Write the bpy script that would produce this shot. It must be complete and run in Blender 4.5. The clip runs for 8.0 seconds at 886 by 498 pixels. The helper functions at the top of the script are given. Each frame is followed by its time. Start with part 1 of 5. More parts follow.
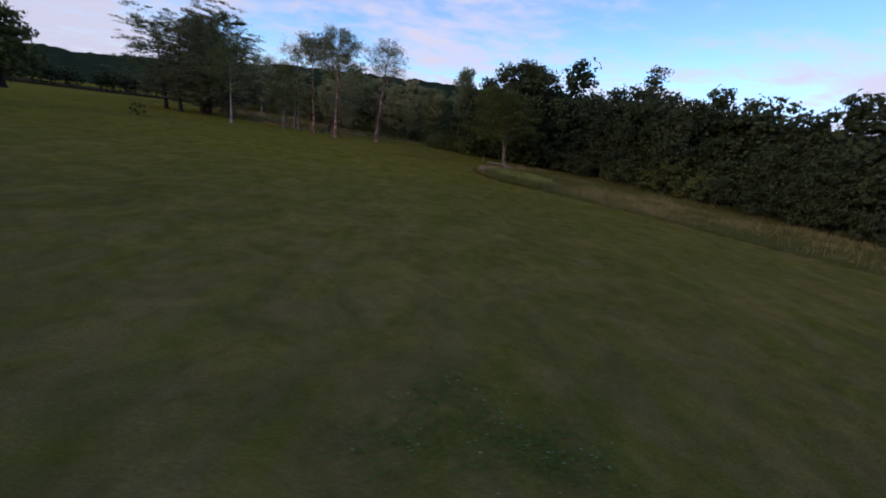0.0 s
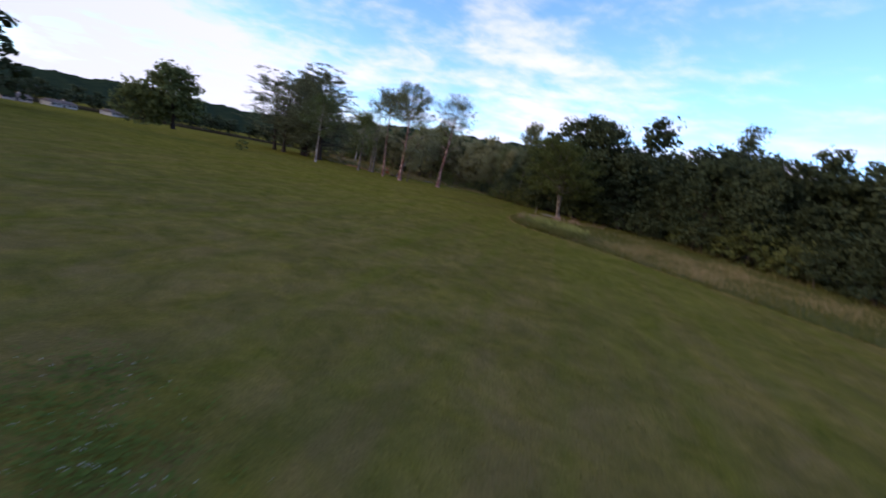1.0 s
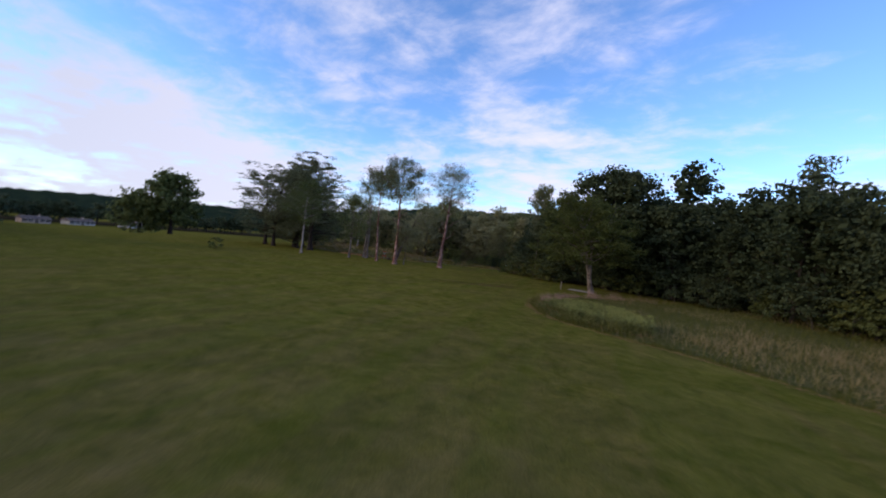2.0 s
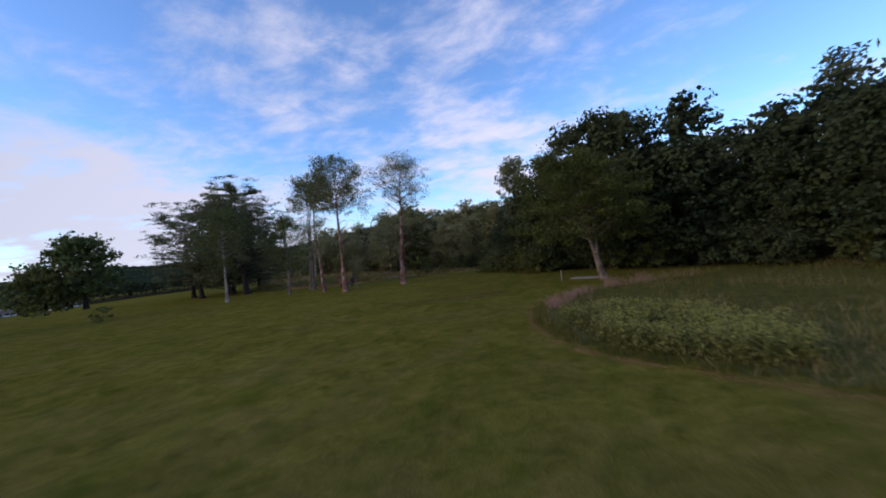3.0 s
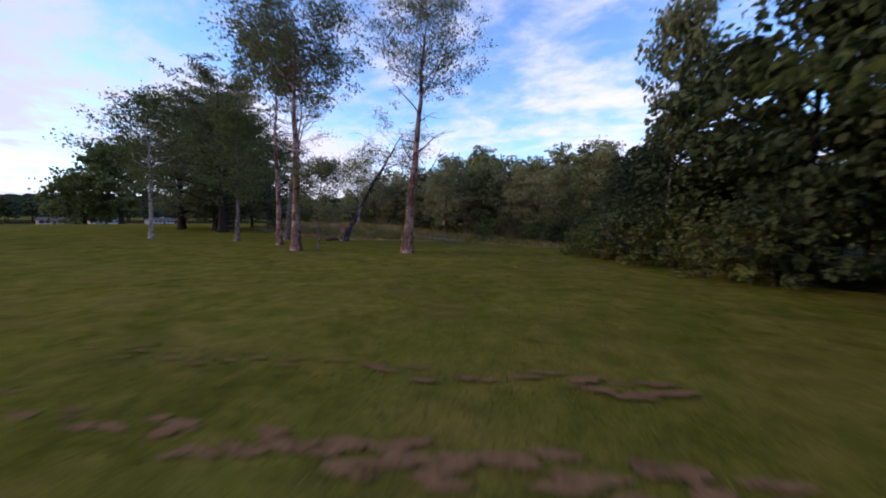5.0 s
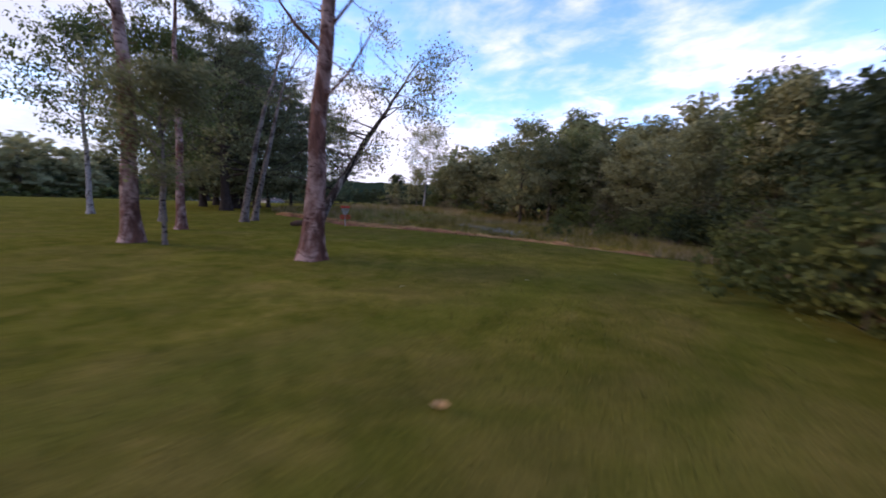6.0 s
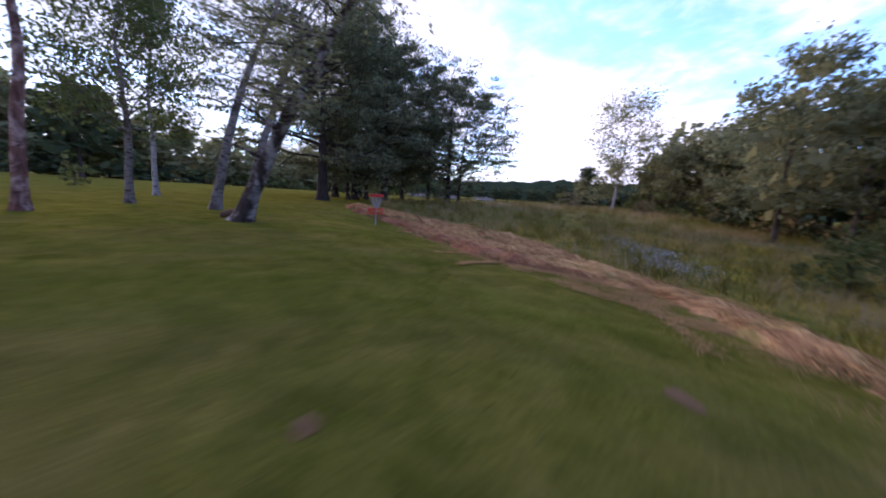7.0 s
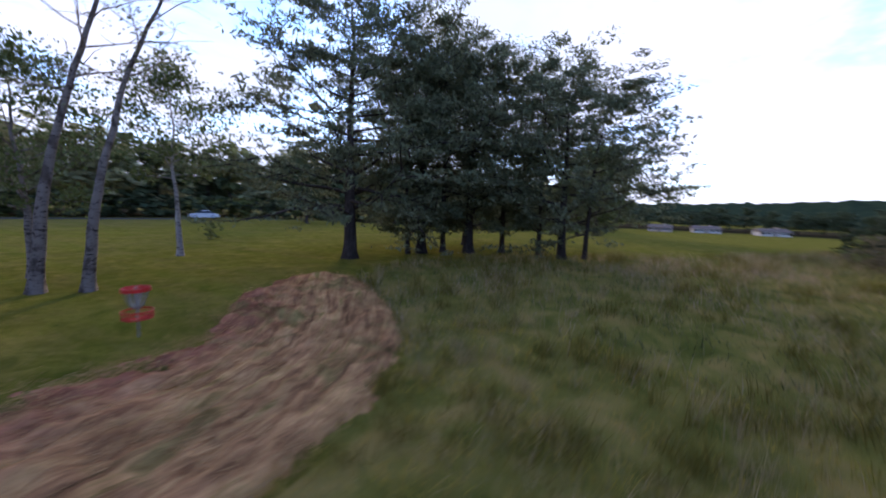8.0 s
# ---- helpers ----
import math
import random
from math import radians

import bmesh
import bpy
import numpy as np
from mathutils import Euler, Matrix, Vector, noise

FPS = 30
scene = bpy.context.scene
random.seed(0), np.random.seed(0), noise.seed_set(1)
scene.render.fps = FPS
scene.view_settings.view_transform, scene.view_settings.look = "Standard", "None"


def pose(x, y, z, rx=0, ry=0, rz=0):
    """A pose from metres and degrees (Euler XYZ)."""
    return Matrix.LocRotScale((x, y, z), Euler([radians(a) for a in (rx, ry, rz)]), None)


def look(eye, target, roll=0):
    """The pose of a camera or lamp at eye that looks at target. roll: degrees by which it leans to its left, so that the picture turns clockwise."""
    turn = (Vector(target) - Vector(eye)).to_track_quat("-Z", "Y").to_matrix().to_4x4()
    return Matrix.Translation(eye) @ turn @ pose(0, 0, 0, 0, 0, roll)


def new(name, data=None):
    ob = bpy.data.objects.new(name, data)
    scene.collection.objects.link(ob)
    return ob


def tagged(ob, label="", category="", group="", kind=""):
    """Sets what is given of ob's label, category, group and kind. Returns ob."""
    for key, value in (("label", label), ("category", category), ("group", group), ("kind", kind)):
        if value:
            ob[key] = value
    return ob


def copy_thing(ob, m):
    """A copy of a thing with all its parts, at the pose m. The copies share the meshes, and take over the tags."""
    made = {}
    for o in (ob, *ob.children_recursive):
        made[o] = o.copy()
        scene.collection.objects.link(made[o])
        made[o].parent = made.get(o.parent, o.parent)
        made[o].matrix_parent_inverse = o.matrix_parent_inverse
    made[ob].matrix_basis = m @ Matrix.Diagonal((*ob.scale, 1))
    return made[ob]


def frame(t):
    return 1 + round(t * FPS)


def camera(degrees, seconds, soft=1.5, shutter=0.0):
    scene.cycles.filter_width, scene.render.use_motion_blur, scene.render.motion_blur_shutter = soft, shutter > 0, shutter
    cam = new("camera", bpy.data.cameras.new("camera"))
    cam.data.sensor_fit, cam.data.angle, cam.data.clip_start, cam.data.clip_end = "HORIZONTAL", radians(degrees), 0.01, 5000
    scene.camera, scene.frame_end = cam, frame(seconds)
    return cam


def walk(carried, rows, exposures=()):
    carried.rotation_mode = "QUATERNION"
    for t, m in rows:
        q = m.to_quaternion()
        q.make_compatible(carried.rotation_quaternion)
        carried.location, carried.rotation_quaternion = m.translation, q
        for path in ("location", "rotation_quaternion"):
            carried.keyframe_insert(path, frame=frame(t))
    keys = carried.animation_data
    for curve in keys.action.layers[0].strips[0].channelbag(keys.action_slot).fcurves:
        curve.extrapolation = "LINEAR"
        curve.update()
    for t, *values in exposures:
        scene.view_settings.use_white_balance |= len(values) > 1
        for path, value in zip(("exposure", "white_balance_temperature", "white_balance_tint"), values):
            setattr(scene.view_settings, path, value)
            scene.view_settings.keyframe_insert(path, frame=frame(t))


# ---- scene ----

# ---------------- camera and flight ----------------
cam = camera(101.0, 8.0, soft=1.8, shutter=0.3)
PATH = [
    (0, 3.02, 14.03, 4.07, 70.85, -7.71, 3.45),
    (0.5, 6.16, 14.45, 3.91, 69.78, -4.24, 8.83),
    (1, 8.27, 16.05, 3.39, 77.12, -11.11, 18.36),
    (1.2, 8.31, 17.59, 3.61, 79.92, -13.59, 21.00),
    (2.3, 6.59, 27.97, 3.54, 90.40, 1.23, 18.29),
    (2.5, 6.31, 29.89, 3.45, 90.66, 5.09, 16.63),
    (3, 5.46, 34.72, 3.30, 89.81, 6.49, 16.69),
    (3.5, 4.53, 39.57, 2.97, 88.75, 6.59, 16.92),
    (4, 3.43, 44.44, 2.51, 89.05, 3.49, 19.81),
    (4.5, 2.36, 49.32, 2.11, 87.48, -0.92, 25.67),
    (4.7, 2.03, 51.25, 2.05, 86.15, -1.49, 27.36),
    (5.8, -0.97, 64.28, 1.69, 82.51, -0.66, 41.23),
    (6, -1.52, 66.60, 1.56, 82.41, -2.43, 46.02),
    (6.5, -3.84, 72.95, 1.05, 81.58, -4.61, 63.94),
    (7, -7.28, 78.75, 1.27, 80.85, -3.68, 80.39),
    (7.5, -12.02, 84.25, 1.91, 79.99, -2.19, 96.12),
    (8, -18.78, 89.78, 3.15, 83.48, -1.53, 118.70),
]
walk(cam, [(t, pose(x, y, z, rx, ry, rz)) for t, x, y, z, rx, ry, rz in PATH],
     exposures=[(0, 0.26, 6600, 14), (0.5, 0.62, 6600, 14), (1.0, 0.88, 6650, 14), (1.2, 0.88, 6650, 13), (2.5, 0.46, 6700, 11), (3.5, 0.54, 6750, 12), (4.0, 0.68, 6850, 13),
                (4.5, 0.74, 6800, 14), (6.0, 1.20, 6900, 18), (7.0, 1.58, 6600, 23), (8.0, 1.50, 6500, 17)])

# ---------------- sky and sun ----------------
SUN_DIR = Vector((-0.80, -0.52, 0.30)).normalized()      # towards the sun, low over the far field
world = bpy.data.worlds.new("sky")
scene.world = world
world.use_nodes = True
wn, wl = world.node_tree.nodes, world.node_tree.links
wn.clear()


def wnode(kind, **inputs):
    n = wn.new(kind)
    for k, v in inputs.items():
        n.inputs[k.replace("_", " ")].default_value = v
    return n


def wmath(op, a, b=None, clamp=False):
    n = wn.new("ShaderNodeMath")
    n.operation, n.use_clamp = op, clamp
    for i, v in enumerate((a, b)):
        if v is None:
            continue
        if isinstance(v, (int, float)):
            n.inputs[i].default_value = v
        else:
            wl.new(v, n.inputs[i])
    return n.outputs[0]


sky = wn.new("ShaderNodeTexSky")
sky.sky_type = "NISHITA"
sky.sun_disc = False
sky.sun_elevation = math.asin(SUN_DIR.z)
sky.sun_rotation = math.atan2(SUN_DIR.x, SUN_DIR.y)
sky.altitude, sky.air_density, sky.dust_density, sky.ozone_density = 300, 1.0, 0.1, 2.5
wcoord = wn.new("ShaderNodeTexCoord")
wsep = wn.new("ShaderNodeSeparateXYZ")
wl.new(wcoord.outputs["Generated"], wsep.inputs[0])
wz = wmath("MAXIMUM", wsep.outputs[2], 0.0)
wd = wmath("ADD", wz, 0.16)
wcom = wn.new("ShaderNodeCombineXYZ")
wl.new(wmath("DIVIDE", wsep.outputs[0], wd), wcom.inputs[0])
wl.new(wmath("DIVIDE", wsep.outputs[1], wd), wcom.inputs[1])
big = wnode("ShaderNodeTexNoise", Scale=0.62, Detail=4.0, Roughness=0.5, Distortion=0.4)
fine = wnode("ShaderNodeTexNoise", Scale=3.4, Detail=7.0, Roughness=0.62, Distortion=0.25)
wmap = wn.new("ShaderNodeMapping")
wmap.inputs["Scale"].default_value = (0.95, 1.15, 1.0)
wmap.inputs["Rotation"].default_value = (0, 0, radians(35))
wmap.inputs["Location"].default_value = (1.7, 0.4, 0.0)
wl.new(wcom.outputs[0], wmap.inputs[0])
wl.new(wmap.outputs[0], big.inputs[0])
wl.new(wmap.outputs[0], fine.inputs[0])
# cloud cover thickens low down and round the sun
wdot = wn.new("ShaderNodeVectorMath")
wdot.operation = "DOT_PRODUCT"
wdot.inputs[1].default_value = SUN_DIR
wl.new(wcoord.outputs["Generated"], wdot.inputs[0])
glow = wmath("POWER", wmath("MULTIPLY_ADD", wdot.outputs["Value"], 0.5), 3.0)
wn[-1].use_clamp = True
cover = wmath("ADD", wmath("MULTIPLY", big.outputs[0], 0.62), wmath("MULTIPLY", fine.outputs[0], 0.38))
low = wmath("MULTIPLY", wmath("SUBTRACT", 0.35, wz, True), 0.30)
cover = wmath("ADD", wmath("ADD", cover, low), wmath("MULTIPLY", glow, 0.10))
wr = wn.new("ShaderNodeMapRange")
wr.interpolation_type = "SMOOTHSTEP"
wr.inputs["From Min"].default_value, wr.inputs["From Max"].default_value = 0.46, 0.66
wr.inputs["To Max"].default_value = 0.96
wl.new(cover, wr.inputs["Value"])
tint = wn.new("ShaderNodeMix")
tint.data_type, tint.blend_type = "RGBA", "MULTIPLY"
tint.inputs["Factor"].default_value = 1.0
tint.inputs["B"].default_value = (1.30, 1.62, 2.15, 1)
wl.new(sky.outputs[0], tint.inputs["A"])
cloudcol = wn.new("ShaderNodeMix")
cloudcol.data_type = "RGBA"
cloudcol.inputs["A"].default_value = (5.9, 5.95, 7.6, 1)
cloudcol.inputs["B"].default_value = (3.2, 3.6, 4.5, 1)
wl.new(glow, cloudcol.inputs["Factor"])
skymix = wn.new("ShaderNodeMix")
skymix.data_type = "RGBA"
wl.new(wr.outputs[0], skymix.inputs["Factor"])
wl.new(tint.outputs["Result"], skymix.inputs["A"])
wl.new(cloudcol.outputs["Result"], skymix.inputs["B"])
wbg = wn.new("ShaderNodeBackground")
wbg.inputs["Strength"].default_value = 0.10
wl.new(skymix.outputs["Result"], wbg.inputs["Color"])
wout = wn.new("ShaderNodeOutputWorld")
wl.new(wbg.outputs[0], wout.inputs[0])

sun = new("sun", bpy.data.lights.new("sun", "SUN"))
sun.data.energy, sun.data.angle, sun.data.color = 0.95, radians(13.0), (1.0, 0.86, 0.64)
sun.matrix_world = look(SUN_DIR * 100, (0, 0, 0))


# ---------------- materials ----------------
class Mat:
    """A small wrapper to wire node materials."""

    def __init__(self, name, rough=0.8, metal=0.0, spec=0.3):
        self.m = bpy.data.materials.new(name)
        self.m.use_nodes = True
        self.n, self.l = self.m.node_tree.nodes, self.m.node_tree.links
        self.b = self.n["Principled BSDF"]
        self.b.inputs["Roughness"].default_value = rough
        self.b.inputs["Metallic"].default_value = metal
        self.b.inputs["Specular IOR Level"].default_value = spec
        self.tc = self.n.new("ShaderNodeTexCoord")

    def flow(self):
        """Where a spot lies along and across its path."""
        a = self.n.new("ShaderNodeAttribute")
        a.attribute_name = "flow"
        return a.outputs["Vector"]

    def noise(self, scale, detail=4.0, rough=0.55, distort=0.0, stretch=None, coord="Object", place=None):
        t = self.n.new("ShaderNodeTexNoise")
        t.inputs["Scale"].default_value, t.inputs["Detail"].default_value = scale, detail
        t.inputs["Roughness"].default_value, t.inputs["Distortion"].default_value = rough, distort
        src = place or self.tc.outputs[coord]
        if stretch:
            mp = self.n.new("ShaderNodeMapping")
            mp.inputs["Scale"].default_value = stretch
            self.l.new(src, mp.inputs[0])
            src = mp.outputs[0]
        self.l.new(src, t.inputs[0])
        return t.outputs[0]

    def ramp(self, src, stops):
        r = self.n.new("ShaderNodeValToRGB")
        e = r.color_ramp.elements
        while len(e) < len(stops):
            e.new(0.5)
        for k, (p, c) in zip(e, stops):
            k.position, k.color = p, (*c, 1)
        self.l.new(src, r.inputs[0])
        return r.outputs[0]

    def mix(self, fac, a, b, mode="MIX"):
        x = self.n.new("ShaderNodeMix")
        x.data_type, x.blend_type = "RGBA", mode
        for key, v in (("Factor", fac), ("A", a), ("B", b)):
            if isinstance(v, (int, float)):
                x.inputs[key].default_value = v
            elif isinstance(v, tuple):
                x.inputs[key].default_value = (*v, 1)
            else:
                self.l.new(v, x.inputs[key])
        return x.outputs["Result"]

    def colour(self, src):
        if isinstance(src, tuple):
            self.b.inputs["Base Color"].default_value = (*src, 1)
        else:
            self.l.new(src, self.b.inputs["Base Color"])
        return self

    def bump(self, src, strength=0.4, distance=0.02):
        k = self.n.new("ShaderNodeBump")
        k.inputs["Strength"].default_value, k.inputs["Distance"].default_value = strength, distance
        self.l.new(src, k.inputs["Height"])
        self.l.new(k.outputs[0], self.b.inputs["Normal"])
        return self

    def island(self):
        g = self.n.new("ShaderNodeNewGeometry")
        return g.outputs["Random Per Island"]

    def random(self):
        return self.n.new("ShaderNodeObjectInfo").outputs["Random"]


def leaf_material(name, dark, light, thin=0.35):
    """Leaves: a tint for each leaf and each tree, some light passes through."""
    k = Mat(name, rough=0.75, spec=0.08)
    c = k.mix(k.island(), dark, light)
    patch = k.noise(0.45, 3.0)
    c = k.mix(k.ramp(patch, [(0.35, (0, 0, 0)), (0.7, (1, 1, 1))]), c, tuple(0.5 * (a + b) * 1.25 for a, b in zip(dark, light)))
    own = k.ramp(k.random(), [(0.0, (0.78, 0.80, 0.78)), (1.0, (1.25, 1.15, 1.1))])
    c = k.mix(1.0, c, own, "MULTIPLY")
    k.colour(c)
    tr = k.n.new("ShaderNodeBsdfTranslucent")
    k.l.new(c, tr.inputs[0])
    mx = k.n.new("ShaderNodeMixShader")
    mx.inputs[0].default_value = thin
    k.l.new(k.b.outputs[0], mx.inputs[1])
    k.l.new(tr.outputs[0], mx.inputs[2])
    k.l.new(mx.outputs[0], k.n["Material Output"].inputs[0])
    return k.m


LEAF_OAK = leaf_material("oak leaves", (0.046, 0.064, 0.024), (0.130, 0.155, 0.055), 0.32)
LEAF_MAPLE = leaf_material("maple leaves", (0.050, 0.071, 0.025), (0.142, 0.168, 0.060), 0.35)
# yellower copy of the maple leaves, the sun on them put into the colour
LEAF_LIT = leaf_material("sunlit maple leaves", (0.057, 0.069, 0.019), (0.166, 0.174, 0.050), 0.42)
LEAF_BIRCH = leaf_material("birch leaves", (0.105, 0.118, 0.058), (0.235, 0.240, 0.125), 0.42)
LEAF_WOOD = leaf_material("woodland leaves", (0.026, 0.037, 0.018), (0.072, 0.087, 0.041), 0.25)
LEAF_PALE = leaf_material("pale woodland leaves", (0.092, 0.108, 0.043), (0.201, 0.209, 0.091), 0.45)
LEAF_BUSH = leaf_material("bush leaves", (0.074, 0.088, 0.028), (0.176, 0.185, 0.062), 0.4)
NEEDLES = leaf_material("pine needles", (0.070, 0.084, 0.049), (0.167, 0.181, 0.099), 0.35)


def bark_material(name, base, dark, pale=None, skin_from=0.30):
    k = Mat(name, rough=0.95, spec=0.05)
    ridges = k.noise(9.0, 6.0, 0.6, 0.6, (1, 1, 0.22))
    stains = k.noise(1.6, 3.0, 0.6, 0.3)
    c = k.ramp(ridges, [(0.3, dark), (0.62, base)])
    c = k.mix(k.ramp(stains, [(0.35, (0, 0, 0)), (0.75, (0.7, 0.7, 0.7))]), c, tuple(0.7 * v for v in dark))
    if pale:
        bands = k.noise(6.0, 4.0, 0.6, 0.8, (0.7, 0.7, 2.2))
        curl = k.noise(2.3, 4.0, 0.6, 0.5, (1, 1, 0.7))
        skin = k.ramp(bands, [(0.36, dark), (0.47, pale)])
        c = k.mix(k.ramp(curl, [(skin_from, (0, 0, 0)), (skin_from + 0.14, (1, 1, 1))]), c, skin)
    k.colour(c)
    k.bump(ridges, 0.7, 0.03)
    return k.m


BARK = bark_material("grey brown bark", (0.115, 0.088, 0.070), (0.035, 0.027, 0.022))
BARK_DARK = bark_material("dark pine bark", (0.075, 0.055, 0.046), (0.022, 0.017, 0.015))
BARK_BIRCH = bark_material("birch bark", (0.15, 0.112, 0.096), (0.040, 0.029, 0.026), (0.34, 0.29, 0.265))
BARK_GREY = bark_material("greyish birch bark", (0.11, 0.080, 0.066), (0.034, 0.024, 0.020), (0.22, 0.172, 0.145), 0.36)
BARK_LEAN = bark_material("dark stained birch bark", (0.095, 0.064, 0.056), (0.026, 0.018, 0.015), (0.36, 0.30, 0.27), 0.49)
BARK_POPLAR = bark_material("reddish pale bark", (0.240, 0.112, 0.084), (0.062, 0.028, 0.022), (0.43, 0.275, 0.235), 0.45)
# olive, but lightened: the light on the far-side trees is in this colour
LEAF_OLIVE_LIT = leaf_material("lightened olive woodland leaves", (0.141, 0.146, 0.075), (0.311, 0.297, 0.155), 0.5)
LEAF_RUST = leaf_material("brownish shrub leaves", (0.109, 0.092, 0.052), (0.218, 0.178, 0.098), 0.4)


# ---------------- mesh helpers ----------------
def gz_array(x, y):
    """Height of the ground: level, falling a little towards the houses and down a bank to the hay path."""
    s = np.clip((-x - 60) / 70, 0, 1)
    v = np.clip((y + 0.23 * np.clip(-x - 14, -4, 9) - 78) / 8, 0, 1)
    w = np.clip((x + 38) / 8, 0, 1)
    return -3.4 * s * s * (3 - 2 * s) - 0.2 * np.exp(-((x + 22.8) ** 2 + (y - 79) ** 2) / 14) - 0.75 * v * v * (3 - 2 * v) * w * w * (3 - 2 * w)


def gz(x, y):
    return float(gz_array(np.float64(x), np.float64(y)))


def fast_mesh(name, verts, quads, material):
    """A mesh from arrays of corners and four-cornered faces."""
    verts, quads = np.asarray(verts, np.float32), np.asarray(quads, np.int32)
    me = bpy.data.meshes.new(name)
    me.vertices.add(len(verts))
    me.vertices.foreach_set("co", verts.ravel())
    n = quads.shape[1]
    me.loops.add(quads.size)
    me.loops.foreach_set("vertex_index", quads.ravel())
    me.polygons.add(len(quads))
    me.polygons.foreach_set("loop_start", np.arange(len(quads), dtype=np.int32) * n)
    me.update(calc_edges=True)
    me.materials.append(material)
    return me


def part(name, mesh, parent, label=""):
    ob = new(name, mesh)
    ob.parent = parent
    if label:
        ob["label"] = label
    return ob


def bm_mesh(name, bm, material, smooth=False):
    me = bpy.data.meshes.new(name)
    bm.to_mesh(me)
    bm.free()
    me.materials.append(material)
    if smooth:
        me.polygons.foreach_set("use_smooth", [True] * len(me.polygons))
    return me


def tubes(name, lines, material, sides=7, gnarl=0.0, flare=0.0):
    """Tapered, bent tubes: lines of (points, radii), joined into one mesh."""
    vs, fs, base = [], [], 0
    ang = np.linspace(0, 2 * np.pi, sides, endpoint=False)
    for pts, rad in lines:
        pts = np.asarray(pts, float)
        d = np.gradient(pts, axis=0)
        d /= np.linalg.norm(d, axis=1, keepdims=True) + 1e-9
        ref = np.array([0.0, 1.0, 0.05]) if abs(d[0, 2]) > 0.6 else np.array([0.05, 0.0, 1.0])
        a = np.cross(d, ref)
        a /= np.linalg.norm(a, axis=1, keepdims=True) + 1e-9
        b = np.cross(d, a)
        r = np.asarray(rad, float)[:, None, None]
        if gnarl:
            z = np.linspace(0, 1, len(pts))[:, None]
            w = np.sin(2 * ang[None] + 9 * z) + 0.7 * np.sin(3 * ang[None] - 23 * z + 1.3) + 0.5 * np.sin(5 * ang[None] + 41 * z)
            low_down = np.exp(-np.linalg.norm(pts - pts[0], axis=1) / 0.45)[:, None]
            r = r * (1 + gnarl * w + flare * low_down * np.maximum(0, np.sin(5 * ang[None] + 0.7)))[:, :, None]
        ring = pts[:, None, :] + r * (np.cos(ang)[None, :, None] * a[:, None, :] + np.sin(ang)[None, :, None] * b[:, None, :])
        vs.append(ring.reshape(-1, 3))
        n = len(pts)
        i, j = np.meshgrid(np.arange(n - 1), np.arange(sides), indexing="ij")
        j2 = (j + 1) % sides
        q = np.stack([i * sides + j, i * sides + j2, (i + 1) * sides + j2, (i + 1) * sides + j], -1).reshape(-1, 4)
        fs.append(q + base)
        base += n * sides
    me = fast_mesh(name, np.concatenate(vs), np.concatenate(fs), material)
    me.polygons.foreach_set("use_smooth", [True] * len(me.polygons))
    return me


def leaves(name, centres, size, material, rng, flat=0.35, narrow=0.6):
    """Leaf sprays: one small pointed four-cornered leaf at each centre."""
    c = np.asarray(centres, float)
    n = len(c)
    nor = rng.normal(size=(n, 3)) * np.array([1, 1, 1.0])
    nor[:, 2] = nor[:, 2] + flat * 3 * np.sign(nor[:, 2])
    nor /= np.linalg.norm(nor, axis=1, keepdims=True)
    t = np.cross(nor, rng.normal(size=(n, 3)))
    t /= np.linalg.norm(t, axis=1, keepdims=True) + 1e-9
    b = np.cross(nor, t)
    s = size * rng.uniform(0.6, 1.35, (n, 1))
    v = np.stack([c - t * s * 0.5, c + b * s * 0.5 * narrow - t * s * 0.05, c + t * s * 0.5 - nor * s * 0.12, c - b * s * 0.5 * narrow - t * s * 0.05], 1).reshape(-1, 3)
    q = np.arange(4 * n).reshape(n, 4)
    return fast_mesh(name, v, q, material)


def foliage(name, crown, mass, size, material, rng, narrow=0.6, squash=0.62, extra=None):
    """A crown of leaf clumps: rounded tufts with leaves on their outer shells, and loose sprays between."""
    centres, (_, spread, per) = crown, mass
    n = len(centres)
    out = rng.normal(size=(n, per, 3))
    out /= np.linalg.norm(out, axis=2, keepdims=True)
    reach = spread * rng.uniform(0.6, 1.35, (n, 1, 1)) * rng.uniform(0.45, 1.08, (n, per, 1))
    c = (centres[:, None] + out * reach * np.array([1, 1, squash])).reshape(-1, 3)
    nor = (out + np.array([0, 0, 0.45])).reshape(-1, 3) + rng.normal(size=(n * per, 3)) * 0.55
    if extra is not None and len(extra):
        c = np.concatenate([c, extra])
        nor = np.concatenate([nor, rng.normal(size=(len(extra), 3)) + np.array([0, 0, 0.5])])
    nor /= np.linalg.norm(nor, axis=1, keepdims=True)
    t = np.cross(nor, rng.normal(size=(len(c), 3)))
    t /= np.linalg.norm(t, axis=1, keepdims=True) + 1e-9
    b = np.cross(nor, t)
    s = size * rng.uniform(0.6, 1.35, (len(c), 1))
    v = np.stack([c - t * s * 0.5, c + b * s * 0.5 * narrow - t * s * 0.05, c + t * s * 0.5 - nor * s * 0.12, c - b * s * 0.5 * narrow - t * s * 0.05], 1).reshape(-1, 3)
    return fast_mesh(name, v, np.arange(len(v)).reshape(-1, 4), material)


def bend(p0, direction, length, n, rng, lift=0.0, wobble=0.08):
    """A branch as a polyline that wanders and bends up (lift) or down."""
    p, d = np.array(p0, float), np.array(direction, float)
    d /= np.linalg.norm(d)
    out = [p.copy()]
    for _ in range(n):
        d = d + rng.normal(size=3) * wobble + np.array([0, 0, lift / n])
        d /= np.linalg.norm(d)
        p = p + d * length / n
        out.append(p.copy())
    return np.array(out)


